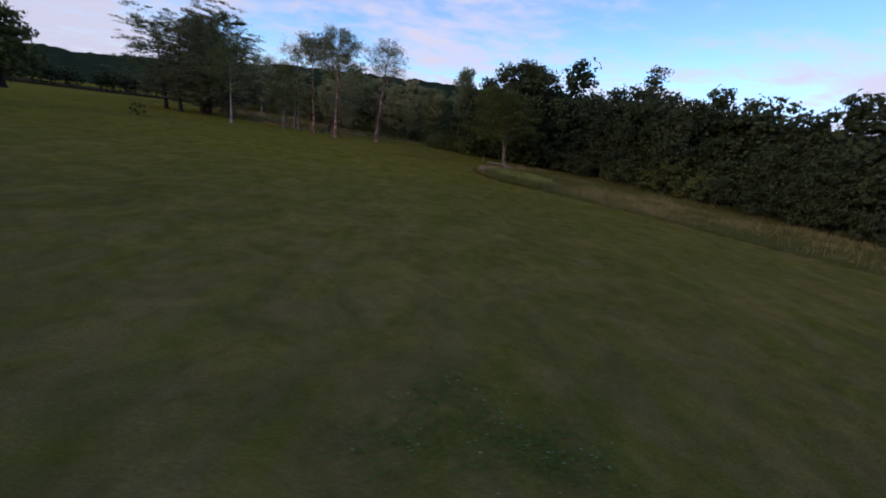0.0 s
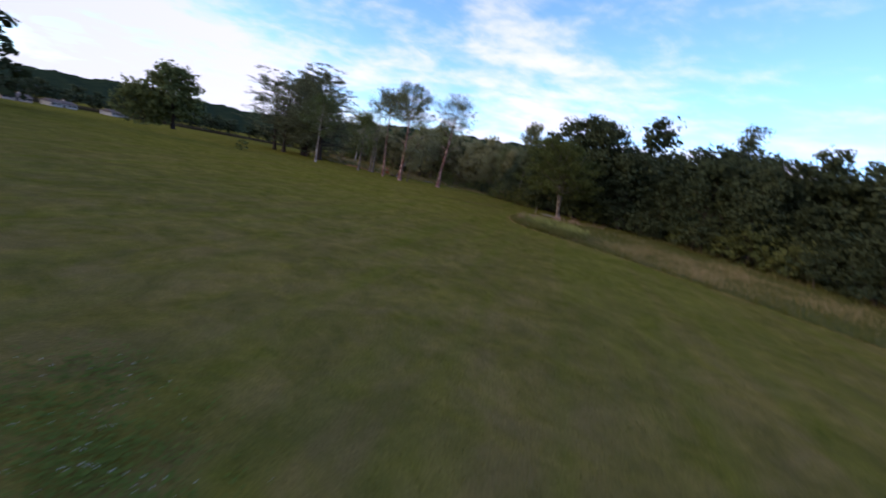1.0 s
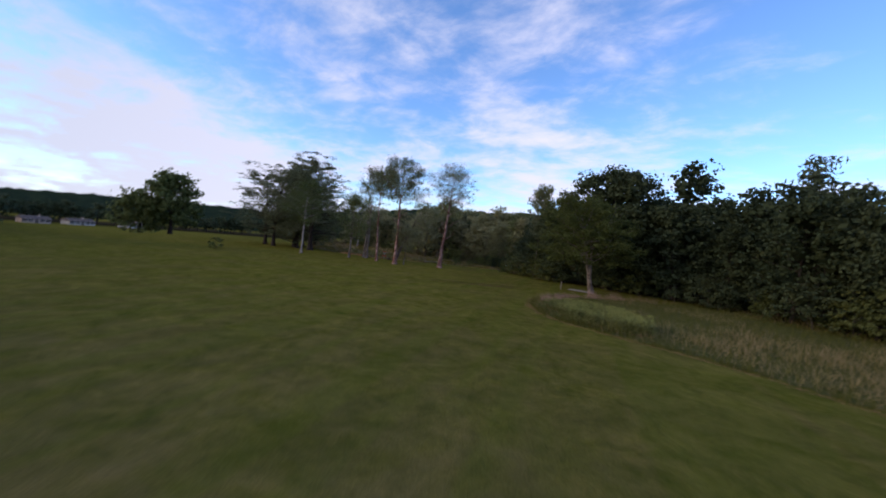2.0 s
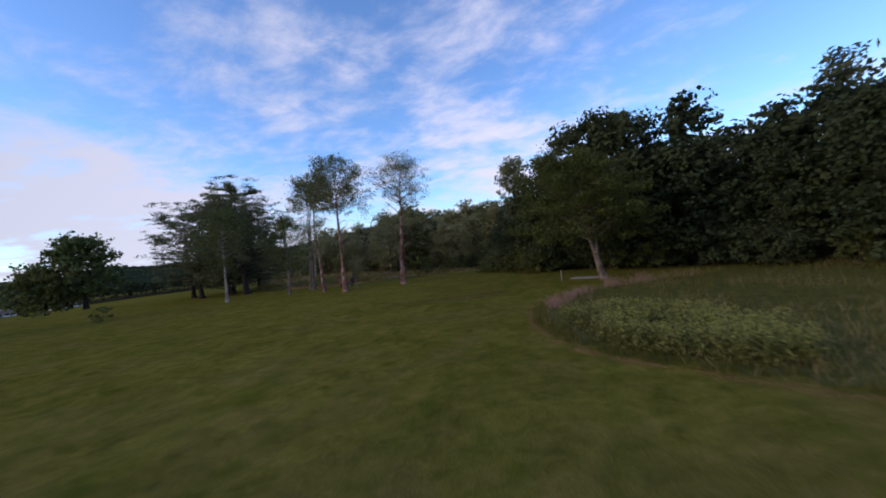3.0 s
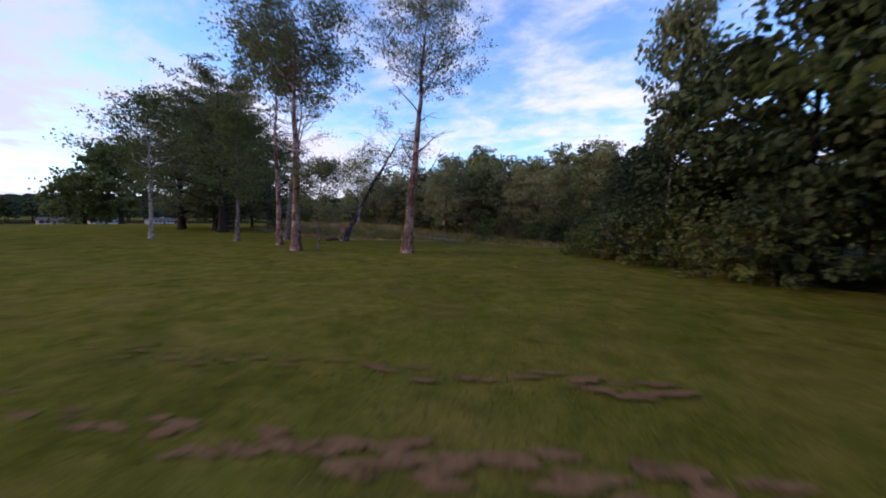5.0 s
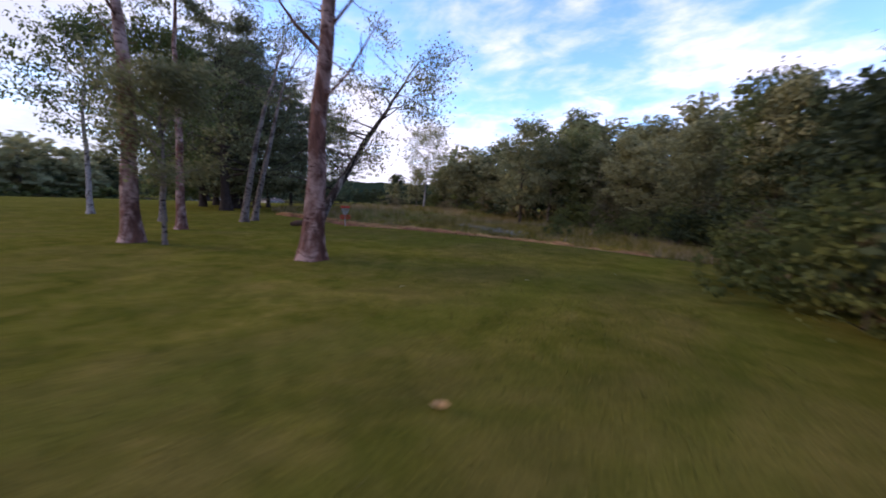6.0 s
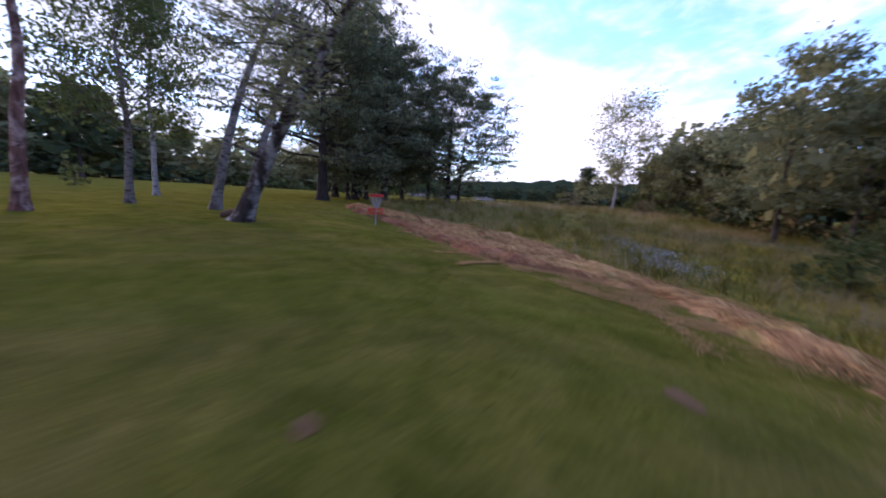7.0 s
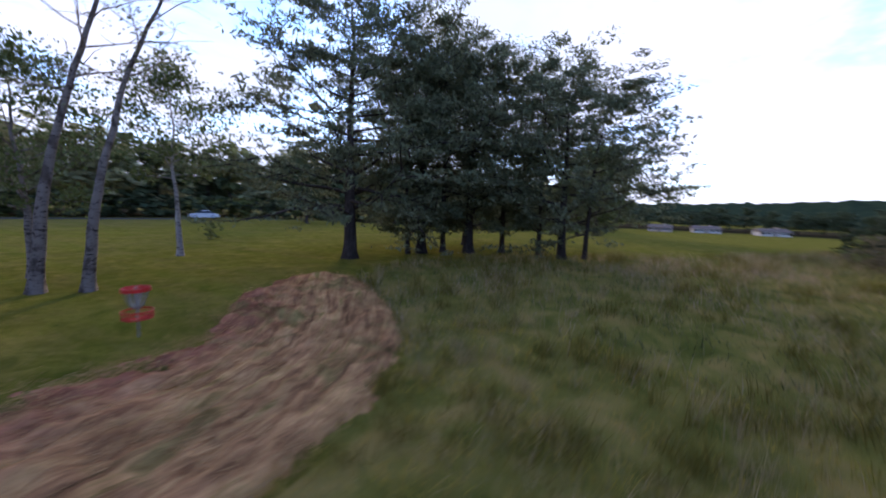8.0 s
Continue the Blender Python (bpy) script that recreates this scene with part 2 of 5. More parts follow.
def make_tree(name, seed, height, girth, crown_base, profile, limbs, leaf_mat, bark, label, category="tree",
              leaf=0.22, per_tip=26, tip_spread=0.45, angle=35, lift=0.5, lean=(0, 0), flat_clump=0.75, subs=5,
              flat=0.35, narrow=0.6, group="", root=1.5, sides=9, bare=0.0, leaf_from=0.45, side_pull=(0, 0), split=False, fine=False, stems=0, twist=0.0, bow=(0, 0), upturn=0.9, mass=None, squash=0.62, hollow=0.2, inner=None, snags=0, tuck=1.0):
    """A tree: root-flared tapered trunk, limbs with branches, and leaf sprays round the branch ends."""
    rng = np.random.default_rng(seed)
    top = height * 0.87
    n = 26 if split else 14
    hs = np.linspace(0, 1, n) ** 1.3 * top
    wob = np.cumsum(rng.normal(size=(n, 2)) * 0.0875 * (14 / n) ** 0.5, axis=0) * (hs / top)[:, None]
    pts = np.column_stack([(lean[0] + bow[0] * hs / top) * hs + wob[:, 0], (lean[1] + bow[1] * hs / top) * hs + wob[:, 1], hs - 0.12])
    rad = girth * (1 - 0.93 * (hs / top) ** 0.9) + girth * (root - 1) * np.exp(-hs / (girth * 1.6))
    lines, tips = [], []

    def on_trunk(h):
        return np.array([np.interp(h, hs, pts[:, i]) for i in range(3)]), np.interp(h, hs, rad)

    for i in range(stems):
        p0, r0 = on_trunk(0.9 + 0.3 * i)
        az = 0.6 + twist + i * 2.3
        line = bend(p0, (math.cos(az) * 0.26, math.sin(az) * 0.26, 1.0), top * 0.62, 5, rng, 0.5, 0.10)
        lines.append((line, np.linspace(r0 * 0.62, 0.03, 6)))
        for k in range(subs):
            sub = bend(line[3 + k % 3], (math.cos(az + k) * 0.9, math.sin(az + k) * 0.9, 0.5), 1.6, 3, rng, 0.2, 0.2)
            lines.append((sub, np.linspace(0.03, 0.008, 4)))
            tips += [sub[1], sub[2], sub[3]]
    for i in range(limbs):
        u = (i + rng.uniform(0.1, 0.9)) / limbs
        h = crown_base + (top - crown_base) * u * 0.97
        reach = profile(u) * rng.uniform(0.72, 1.15) * tuck
        az = i * 2.39996 + rng.uniform(-0.5, 0.5)
        el = radians(angle * (0.5 + upturn * u) + rng.uniform(-12, 12))
        p0, r0 = on_trunk(h)
        d = (math.cos(az) * math.cos(el) + side_pull[0], math.sin(az) * math.cos(el) + side_pull[1], math.sin(el))
        line = bend(p0, d, reach, 5, rng, lift, 0.14)
        r1 = min(r0 * 0.45, 0.022 * reach + 0.012)
        lines.append((line, np.linspace(r1, 0.008, 6)))
        skip = rng.uniform() < bare
        for k in range(subs):
            f = rng.uniform(0.35, 1.0) if k else 1.0
            j = f * 5
            a = line[int(min(j, 4))] + (line[int(min(j, 4)) + 1] - line[int(min(j, 4))]) * (j - int(min(j, 4)))
            dd = (line[-1] - line[0]) / (np.linalg.norm(line[-1] - line[0]) + 1e-6) + rng.normal(size=3) * np.array([0.7, 0.7, 0.45])
            sub = bend(a, dd, reach * rng.uniform(0.28, 0.5), 3, rng, lift * 0.5, 0.2)
            lines.append((sub, np.linspace(r1 * 0.4, 0.006, 4)))
            if not skip:
                tips += [sub[1], sub[2], sub[3]]
        if not skip:
            for j in range(5):
                if (j + 1) / 5 > leaf_from:
                    tips.append(line[j + 1])
    for i in range(snags):
        p0, r0 = on_trunk(crown_base * (0.46 + 0.5 * i / snags))
        az = i * 2.2 + seed
        lines.append((bend(p0, (math.cos(az), math.sin(az), rng.uniform(0.2, 1.0)), rng.uniform(1.2, 2.6), 5, rng, 0.35, 0.16), np.linspace(min(0.05, r0 * 0.4), 0.008, 6)))
        for k in range(subs):
            a = lines[-1 - k][0]
            lines.append((bend(a[2 + k % 3], (math.cos(az + k - 2), math.sin(az + k - 2), rng.uniform(-0.2, 0.8)), rng.uniform(0.4, 0.9), 3, rng, 0.1, 0.2), np.linspace(0.014, 0.005, 4)))
    tips.append(pts[-1])
    tips = np.array(tips)
    reps = np.repeat(tips, per_tip, axis=0)
    off = rng.normal(size=reps.shape) * tip_spread * np.array([1, 1, flat_clump])
    tree = tagged(new(name), label, category, group)
    part("trunk", tubes("trunk", [(pts, rad)], bark, sides + 7 if split else sides, 0.045 if split else 0.0, 0.22 if split else 0.0), tree)
    if split:
        for k in range(0, len(lines), subs + 1):
            part("limb", tubes("limb", lines[k:k + subs + 1], bark, 4), tree)
    else:
        part("branchwork", tubes("branchwork", lines[::3 if fine and subs > 4 else (subs + 1) * (2 if leaf > 0.9 else 1)], bark, 3), tree)["kind"] = "stuff"
    if mass:
        n, spread, _ = mass
        u = rng.uniform(0.0, 1.0, n) ** 0.85
        az = rng.uniform(0, 2 * np.pi, n)
        lump = 1 + 0.15 * np.sin(2 * az + seed) + 0.13 * np.sin(5 * az + 6 * u + 2 * seed)
        rr = np.array([profile(k) for k in u]) * lump * np.sqrt(rng.uniform(hollow, 1.0, n))
        z = crown_base + (height - crown_base - 0.5 * spread) * u + rng.normal(size=n) * 0.12 * spread
        axis = np.column_stack([np.interp(z, hs, pts[:, i]) for i in (0, 1)])
        crown = np.column_stack([axis[:, 0] + rr * np.cos(az), axis[:, 1] + rr * np.sin(az), z])
        part("crown", foliage("crown", crown, mass, leaf, leaf_mat, rng, narrow, squash, reps + off if per_tip else None), tree)
        if inner:
            k = rng.permutation(n)[:inner[0]] if inner[0] < n else rng.integers(0, n, inner[0])
            deep = crown[k]
            pull = np.sqrt(rng.uniform(0.02, 0.42, (len(k), 1)))
            deep = np.column_stack([axis[k] + (deep[:, :2] - axis[k]) * pull, crown_base + (deep[:, 2] - crown_base) * 0.88])
            part("inner_leaves", leaves("inner_leaves", deep, inner[1], leaf_mat, rng, 0.1 if squash > 0.4 else 0.5, 0.8), tree)
    else:
        part("crown", leaves("crown", reps + off, leaf, leaf_mat, rng, flat, narrow), tree)
    return tree


def put(ob, x, y, turn=0.0, scale=1.0, wide=1.0):
    ob.matrix_basis = pose(x, y, gz(x, y), 0, 0, turn) @ Matrix.Diagonal((scale * wide, scale * wide, scale, 1))
    return ob


def dup(ob, x, y, turn, scale=1.0, wide=1.0):
    c = copy_thing(ob, pose(x, y, gz(x, y), 0, 0, turn))
    c.matrix_basis = pose(x, y, gz(x, y), 0, 0, turn) @ Matrix.Diagonal((scale * wide, scale * wide, scale, 1))
    return c


def inside(px, py, poly):
    """Which of the points lie inside the outline."""
    px, py = np.asarray(px), np.asarray(py)
    r = np.zeros(px.shape, bool)
    j = len(poly) - 1
    for i in range(len(poly)):
        (xi, yi), (xj, yj) = poly[i], poly[j]
        r ^= ((yi > py) != (yj > py)) & (px < (xj - xi) * (py - yi) / (yj - yi + 1e-12) + xi)
        j = i
    return r


def smooth_line(pts, n=8):
    """A rounded line through the given plan points."""
    p = [np.array(q, float) for q in pts]
    p = [2 * p[0] - p[1], *p, 2 * p[-1] - p[-2]]
    out = []
    for i in range(1, len(p) - 2):
        for k in range(n):
            t = k / n
            out.append(0.5 * (2 * p[i] + (p[i + 1] - p[i - 1]) * t + (2 * p[i - 1] - 5 * p[i] + 4 * p[i + 1] - p[i + 2]) * t * t
                              + (3 * p[i] - p[i - 1] - 3 * p[i + 1] + p[i + 2]) * t ** 3))
    out.append(p[-2])
    return [tuple(q) for q in out]


# ---------------- ground ----------------
LAWN = Mat("mown lawn", rough=1.0, spec=0.0)
big_patch = LAWN.noise(0.30, 6.0, 0.68, 0.9)
mid_patch = LAWN.noise(1.7, 6.0, 0.7, 0.6)
blade = LAWN.noise(26.0, 5.0, 0.7, 0.3)
stripe = LAWN.noise(0.9, 2.0, 0.5, 0.1, (1.0, 0.05, 1.0))
lawn_c = LAWN.ramp(mid_patch, [(0.34, (0.080, 0.079, 0.013)), (0.50, (0.129, 0.113, 0.020)), (0.68, (0.175, 0.136, 0.032))])
lawn_c = LAWN.mix(LAWN.ramp(big_patch, [(0.46, (0, 0, 0)), (0.62, (0.432, 0.400, 0.400))]), lawn_c, (0.162, 0.114, 0.040))
tuft_patch = LAWN.noise(0.85, 5.0, 0.62, 1.2)
lawn_c = LAWN.mix(LAWN.ramp(tuft_patch, [(0.50, (0, 0, 0)), (0.68, (0.486, 0.450, 0.450))]), lawn_c, (0.069, 0.076, 0.012))
lawn_sep = LAWN.n.new("ShaderNodeSeparateXYZ")
LAWN.l.new(LAWN.tc.outputs["Object"], lawn_sep.inputs[0])
lawn_dry = LAWN.n.new("ShaderNodeMapRange")
lawn_dry.inputs["From Min"].default_value, lawn_dry.inputs["From Max"].default_value = 44.0, 14.0
LAWN.l.new(lawn_sep.outputs[1], lawn_dry.inputs["Value"])
dry_patch = LAWN.noise(0.75, 5.0, 0.65, 0.7)
dry_mask = LAWN.mix(1.0, LAWN.ramp(dry_patch, [(0.36, (0.15, 0.15, 0.15)), (0.64, (0.9, 0.9, 0.9))]), lawn_dry.outputs[0], "MULTIPLY")
lawn_c = LAWN.mix(dry_mask, lawn_c, (0.153, 0.112, 0.050))
lawn_c = LAWN.mix(LAWN.ramp(stripe, [(0.48, (0, 0, 0)), (0.60, (0.35, 0.35, 0.35))]), lawn_c, (0.099, 0.110, 0.015))
lawn_c = LAWN.mix(1.0, lawn_c, LAWN.ramp(LAWN.noise(0.5, 7.0, 0.72, 0.9), [(0.38, (0.80, 0.84, 0.80)), (0.62, (1.20, 1.16, 1.18))]), "MULTIPLY")
lawn_c = LAWN.mix(0.75, lawn_c, LAWN.ramp(blade, [(0.3, (0.55, 0.55, 0.55)), (0.7, (1.4, 1.4, 1.4))]), "MULTIPLY")
LAWN.colour(lawn_c)
LAWN.bump(blade, 0.8, 0.03)

rings = [1.3 * k for k in range(60)] + [76.7 * 1.2 ** k for k in range(1, 22)]
spokes = 160
gv, gf = [(-8.0, 60.0, gz(-8, 60))], []
for r in rings[1:]:
    for s in range(spokes):
        a = 2 * math.pi * s / spokes
        x, y = -8 + r * math.cos(a), 60 + r * math.sin(a)
        gv.append((x, y, gz(x, y) - (0 if r < 600 else (r - 600) * 0.004)))
tri = [(0, 1 + s, 1 + (s + 1) % spokes) for s in range(spokes)]
for k in range(len(rings) - 2):
    for s in range(spokes):
        a, b = 1 + k * spokes, 1 + (k + 1) * spokes
        gf.append((a + s, b + s, b + (s + 1) % spokes, a + (s + 1) % spokes))
me = bpy.data.meshes.new("ground")
me.from_pydata(gv, [], tri + gf)
me.materials.append(LAWN.m)
me.polygons.foreach_set("use_smooth", [True] * len(me.polygons))
ground = tagged(new("ground", me), "wide mown lawn of short green and yellowish grass", "lawn", kind="structure")

# tall meadow beside the woods: its outline towards the lawn, then along the trees
MEADOW_EDGE = smooth_line([(14.0, 60.3), (10.0, 59.0), (7.0, 57.0), (5.4, 54.6), (4.5, 52.4), (4.45, 49.8), (5.0, 47.7), (6.2, 45.4), (8.6, 43.6), (12.4, 41.2), (16.4, 37.6), (24.0, 31.0), (40.0, 22.0)])
MEADOW = MEADOW_EDGE + [(48, 40), (36, 52), (26, 60), (18, 63.5), (15, 62)]
HAY_EDGE = smooth_line([(-30.6, 76.7), (-28.0, 77.2), (-26.0, 78.0), (-24.7, 79.4), (-23.2, 80.1), (-21.0, 80.2), (-18.2, 80.9), (-16.6, 81.2), (-15.7, 81.6), (-15.5, 82.6), (-15.1, 83.8), (-14.2, 84.6), (-13.1, 84.75), (-11.9, 84.45), (-11.0, 84.05), (-9.5, 83.5), (-7.6, 82.75), (-6.4, 82.2)])
HAY_FAR = smooth_line([(-6.0, 82.5), (-7.6, 83.2), (-9.5, 84.2), (-11.2, 85.2), (-12.6, 85.9), (-14.0, 86.0), (-15.4, 85.7), (-17.0, 85.5), (-18.5, 85.4), (-20.8, 85.5), (-22.7, 85.4), (-24.6, 85.0), (-26.7, 84.2), (-28.8, 82.4), (-30.4, 80.3), (-31.2, 78.2)])
HAY = HAY_EDGE + HAY_FAR
ROUGH = HAY_FAR + [(-36, 78.5), (-42, 82), (-46, 87), (-48, 91.5), (-58, 100), (-64, 106), (-58, 116), (-48, 109), (-36, 109.5), (-28, 108.5), (-21.5, 104), (-16, 100.5), (-11.6, 96.4), (-7.6, 93.6), (-3.6, 89.5), (-3.2, 83)]


def sheet(name, outline, material, lift, label, category, step=0.0):
    """A patch of ground laid on the ground sheet; with a step, in cells that follow the slope."""
    if step:
        xs, ys = [p[0] for p in outline], [p[1] for p in outline]
        gx, gy = np.meshgrid(np.arange(min(xs), max(xs) + step, step), np.arange(min(ys), max(ys) + step, step), indexing="ij")
        flat = inside(gx, gy, outline).reshape(-1)
        n = gx.shape[1]
        i, j = np.meshgrid(np.arange(gx.shape[0] - 1), np.arange(n - 1), indexing="ij")
        q = np.stack([i * n + j, (i + 1) * n + j, (i + 1) * n + j + 1, i * n + j + 1], -1).reshape(-1, 4)
        v = np.stack([gx, gy, gz_array(gx, gy) + lift], -1).reshape(-1, 3)
        return tagged(new(name, fast_mesh(name, v, q[flat[q].all(1)], material)), label, category, kind="structure")
    bm = bmesh.new()
    f = bm.faces.new([bm.verts.new((x, y, 0)) for x, y in outline])
    bmesh.ops.triangulate(bm, faces=[f])
    for v in bm.verts:
        v.co.z = gz(v.co.x, v.co.y) + lift
    return tagged(new(name, bm_mesh(name, bm, material)), label, category, kind="structure")


SOIL = Mat("meadow floor", rough=1.0, spec=0.0)
SOIL.colour(SOIL.ramp(SOIL.noise(1.8, 5.0, 0.6, 0.4), [(0.3, (0.050, 0.056, 0.016)), (0.55, (0.095, 0.092, 0.030)), (0.8, (0.15, 0.115, 0.055))]))
SOIL.bump(SOIL.noise(12, 4), 0.8, 0.06)
HAYM = Mat("cut hay", rough=1.0, spec=0.0)
hay_way = HAYM.flow()
hay_long = HAYM.noise(1.0, 6.0, 0.66, 0.5, (0.45, 3.2, 1.0), place=hay_way)
hay_fine = HAYM.noise(9.0, 4.0, 0.7, 0.4, (0.35, 2.4, 1.0), place=hay_way)
hay_c = HAYM.ramp(hay_long, [(0.32, (0.141, 0.073, 0.033)), (0.45, (0.310, 0.151, 0.068)), (0.56, (0.442, 0.243, 0.102)), (0.68, (0.221, 0.155, 0.046))])
hay_sep = HAYM.n.new("ShaderNodeSeparateXYZ")
HAYM.l.new(hay_way, hay_sep.inputs[0])
hay_side = HAYM.n.new("ShaderNodeMapRange")
hay_side.inputs["From Min"].default_value, hay_side.inputs["From Max"].default_value = 0.4, 2.0
HAYM.l.new(hay_sep.outputs[1], hay_side.inputs["Value"])
hay_red = HAYM.mix(1.0, HAYM.ramp(HAYM.noise(0.8, 4.0, 0.6, 0.6), [(0.30, (0, 0, 0)), (0.50, (0.95, 0.95, 0.95))]), hay_side.outputs[0], "MULTIPLY")
hay_c = HAYM.mix(hay_red, hay_c, (0.271, 0.109, 0.063))
hay_clump = HAYM.noise(0.55, 5.0, 0.62, 0.8)
hay_c = HAYM.mix(HAYM.ramp(hay_clump, [(0.36, (0.7, 0.7, 0.7)), (0.45, (0, 0, 0))]), hay_c, (0.165, 0.130, 0.044))
hay_mid = HAYM.noise(1.5, 4.0, 0.6, 0.5, (0.8, 1.2, 1.0))
hay_c = HAYM.mix(1.0, hay_c, HAYM.ramp(hay_mid, [(0.34, (0.62, 0.58, 0.56)), (0.62, (1.2, 1.2, 1.2))]), "MULTIPLY")
hay_c = HAYM.mix(0.7, hay_c, HAYM.ramp(hay_fine, [(0.3, (0.55, 0.55, 0.55)), (0.7, (1.4, 1.4, 1.4))]), "MULTIPLY")
HAYM.colour(hay_c)
HAYM.bump(hay_long, 0.8, 0.10)
DIRT = Mat("bare reddish dirt", rough=1.0, spec=0.0)
DIRT.colour(DIRT.ramp(DIRT.noise(2.5, 6.0, 0.6, 0.5), [(0.3, (0.11, 0.062, 0.032)), (0.55, (0.20, 0.110, 0.058)), (0.75, (0.12, 0.098, 0.034))]))
DIRT.bump(DIRT.noise(14, 4), 0.7, 0.03)
sheet("meadow_floor", MEADOW, SOIL.m, 0.015, "shaded floor of the uncut meadow strip", "meadow", 0.5)
ROUGH_SOIL = Mat("rough field floor", rough=1.0, spec=0.0)
ROUGH_SOIL.colour(ROUGH_SOIL.ramp(ROUGH_SOIL.noise(0.9, 5.0, 0.62, 0.5), [(0.34, (0.083, 0.086, 0.017)), (0.50, (0.146, 0.126, 0.029)), (0.64, (0.225, 0.158, 0.048))]))
ROUGH_SOIL.bump(ROUGH_SOIL.noise(12, 4), 0.8, 0.06)
sheet("rough_floor", ROUGH, ROUGH_SOIL.m, 0.035, "floor of the rough uncut field", "meadow", 0.4)


# litter under the trees; the deep shade there is put into its dark brown
SHADED_LITTER = Mat("shaded woodland leaf litter", rough=1.0, spec=0.0)
SHADED_LITTER.colour(SHADED_LITTER.ramp(SHADED_LITTER.noise(1.4, 5.0, 0.65, 0.4), [(0.3, (0.022, 0.018, 0.010)), (0.55, (0.045, 0.036, 0.020)), (0.8, (0.060, 0.058, 0.024))]))
SHADED_LITTER.bump(SHADED_LITTER.noise(10, 4), 0.8, 0.05)
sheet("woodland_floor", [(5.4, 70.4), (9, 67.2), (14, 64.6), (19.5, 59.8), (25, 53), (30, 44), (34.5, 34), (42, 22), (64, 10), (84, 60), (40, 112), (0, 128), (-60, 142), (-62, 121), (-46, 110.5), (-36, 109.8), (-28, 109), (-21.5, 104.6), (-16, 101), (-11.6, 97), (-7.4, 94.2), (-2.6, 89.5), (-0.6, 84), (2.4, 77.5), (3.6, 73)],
      SHADED_LITTER.m, 0.07, "leaf litter on the floor of the woods, darkened for deep shade", "forest floor", 1.0)
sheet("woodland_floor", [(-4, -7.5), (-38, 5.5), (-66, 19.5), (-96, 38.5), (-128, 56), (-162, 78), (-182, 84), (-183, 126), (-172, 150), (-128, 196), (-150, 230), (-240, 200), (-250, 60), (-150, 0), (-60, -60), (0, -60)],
      SHADED_LITTER.m, 0.10, "leaf litter under the trees along the road, darkened for shade", "forest floor", 2.0)


def along_across(x, y, line):
    """For plan points: how far along the line they lie, and how far to its left."""
    a, b = np.array(line[:-1]), np.array(line[1:])
    d = b - a
    length = np.hypot(d[:, 0], d[:, 1])
    start = np.concatenate([[0], np.cumsum(length)[:-1]])
    p = np.stack([np.ravel(x), np.ravel(y)], -1)[:, None]
    t = np.clip(((p - a) * d).sum(-1) / length ** 2, 0, 1)
    off = p - (a + t[..., None] * d)
    k = np.argmin((off ** 2).sum(-1), axis=1)
    i = np.arange(len(k))
    side = (d[k, 0] * off[i, k, 1] - d[k, 1] * off[i, k, 0]) / length[k]
    return start[k] + t[i, k] * length[k], side


HAY_MID = smooth_line([(-5.0, 81.9), (-9.5, 83.9), (-12.4, 85.2), (-14.8, 84.9), (-16.6, 83.9), (-19.0, 83.3), (-22.0, 82.9), (-24.6, 82.2), (-26.8, 80.8), (-28.6, 79.2), (-31.0, 77.2)])


def hay_bed():
    """The cut path: a bed of hay in low uneven windrows, fading out at its rim."""
    step = 0.16
    xs = np.arange(-31.5, -5.5, step)
    ys = np.arange(76.5, 86.8, step)
    gx, gy = np.meshgrid(xs, ys, indexing="ij")
    fray = np.array([[noise.noise(Vector((x * 0.9, y * 0.9, 2.0))) + 0.6 * noise.noise(Vector((x * 2.7, y * 2.7, 6.0))) for x, y in zip(p, q)] for p, q in zip(gx, gy)])
    ins = inside(gx + 0.35 * fray, gy + 0.75 * fray, HAY)
    deep = ins.astype(float)
    for _ in range(3):
        pad = np.pad(deep, 1)
        deep = ins * (pad[:-2, 1:-1] + pad[2:, 1:-1] + pad[1:-1, :-2] + pad[1:-1, 2:] + deep) / 5
    vs = np.zeros(gx.shape + (3,))
    run, off = (k.reshape(gx.shape) for k in along_across(gx, gy, HAY_MID))
    for i in range(gx.shape[0]):
        for j in range(gx.shape[1]):
            if ins[i, j]:
                x, y = gx[i, j], gy[i, j]
                row = 1 - abs(noise.noise(Vector((run[i, j] * 0.3, off[i, j] * 1.7, 1.0)))) * 2
                lump = noise.noise(Vector((x * 2.1, y * 2.1, 5.0))) + 0.6 * noise.noise(Vector((x * 5.0, y * 5.0, 9.0)))
                vs[i, j] = (x, y, gz(x, y) + 0.03 + deep[i, j] * (0.08 + 0.09 * row + 0.13 * lump))
            else:
                vs[i, j] = (gx[i, j], gy[i, j], gz(gx[i, j], gy[i, j]) - 0.02)
    n = gx.shape[1]
    i, j = np.meshgrid(np.arange(gx.shape[0] - 1), np.arange(n - 1), indexing="ij")
    q = np.stack([i * n + j, (i + 1) * n + j, (i + 1) * n + j + 1, i * n + j + 1], -1).reshape(-1, 4)
    flat = ins.reshape(-1)
    me = fast_mesh("hay_path", vs.reshape(-1, 3), q[flat[q].any(1)], HAYM.m)
    me.polygons.foreach_set("use_smooth", [True] * len(me.polygons))
    me.attributes.new("flow", "FLOAT_VECTOR", "POINT").data.foreach_set("vector", np.stack([run, off, 0 * run], -1).ravel())
    return tagged(new("hay_path", me), "freshly cut path covered with dry tan hay", "path", kind="structure")


hay_bed()


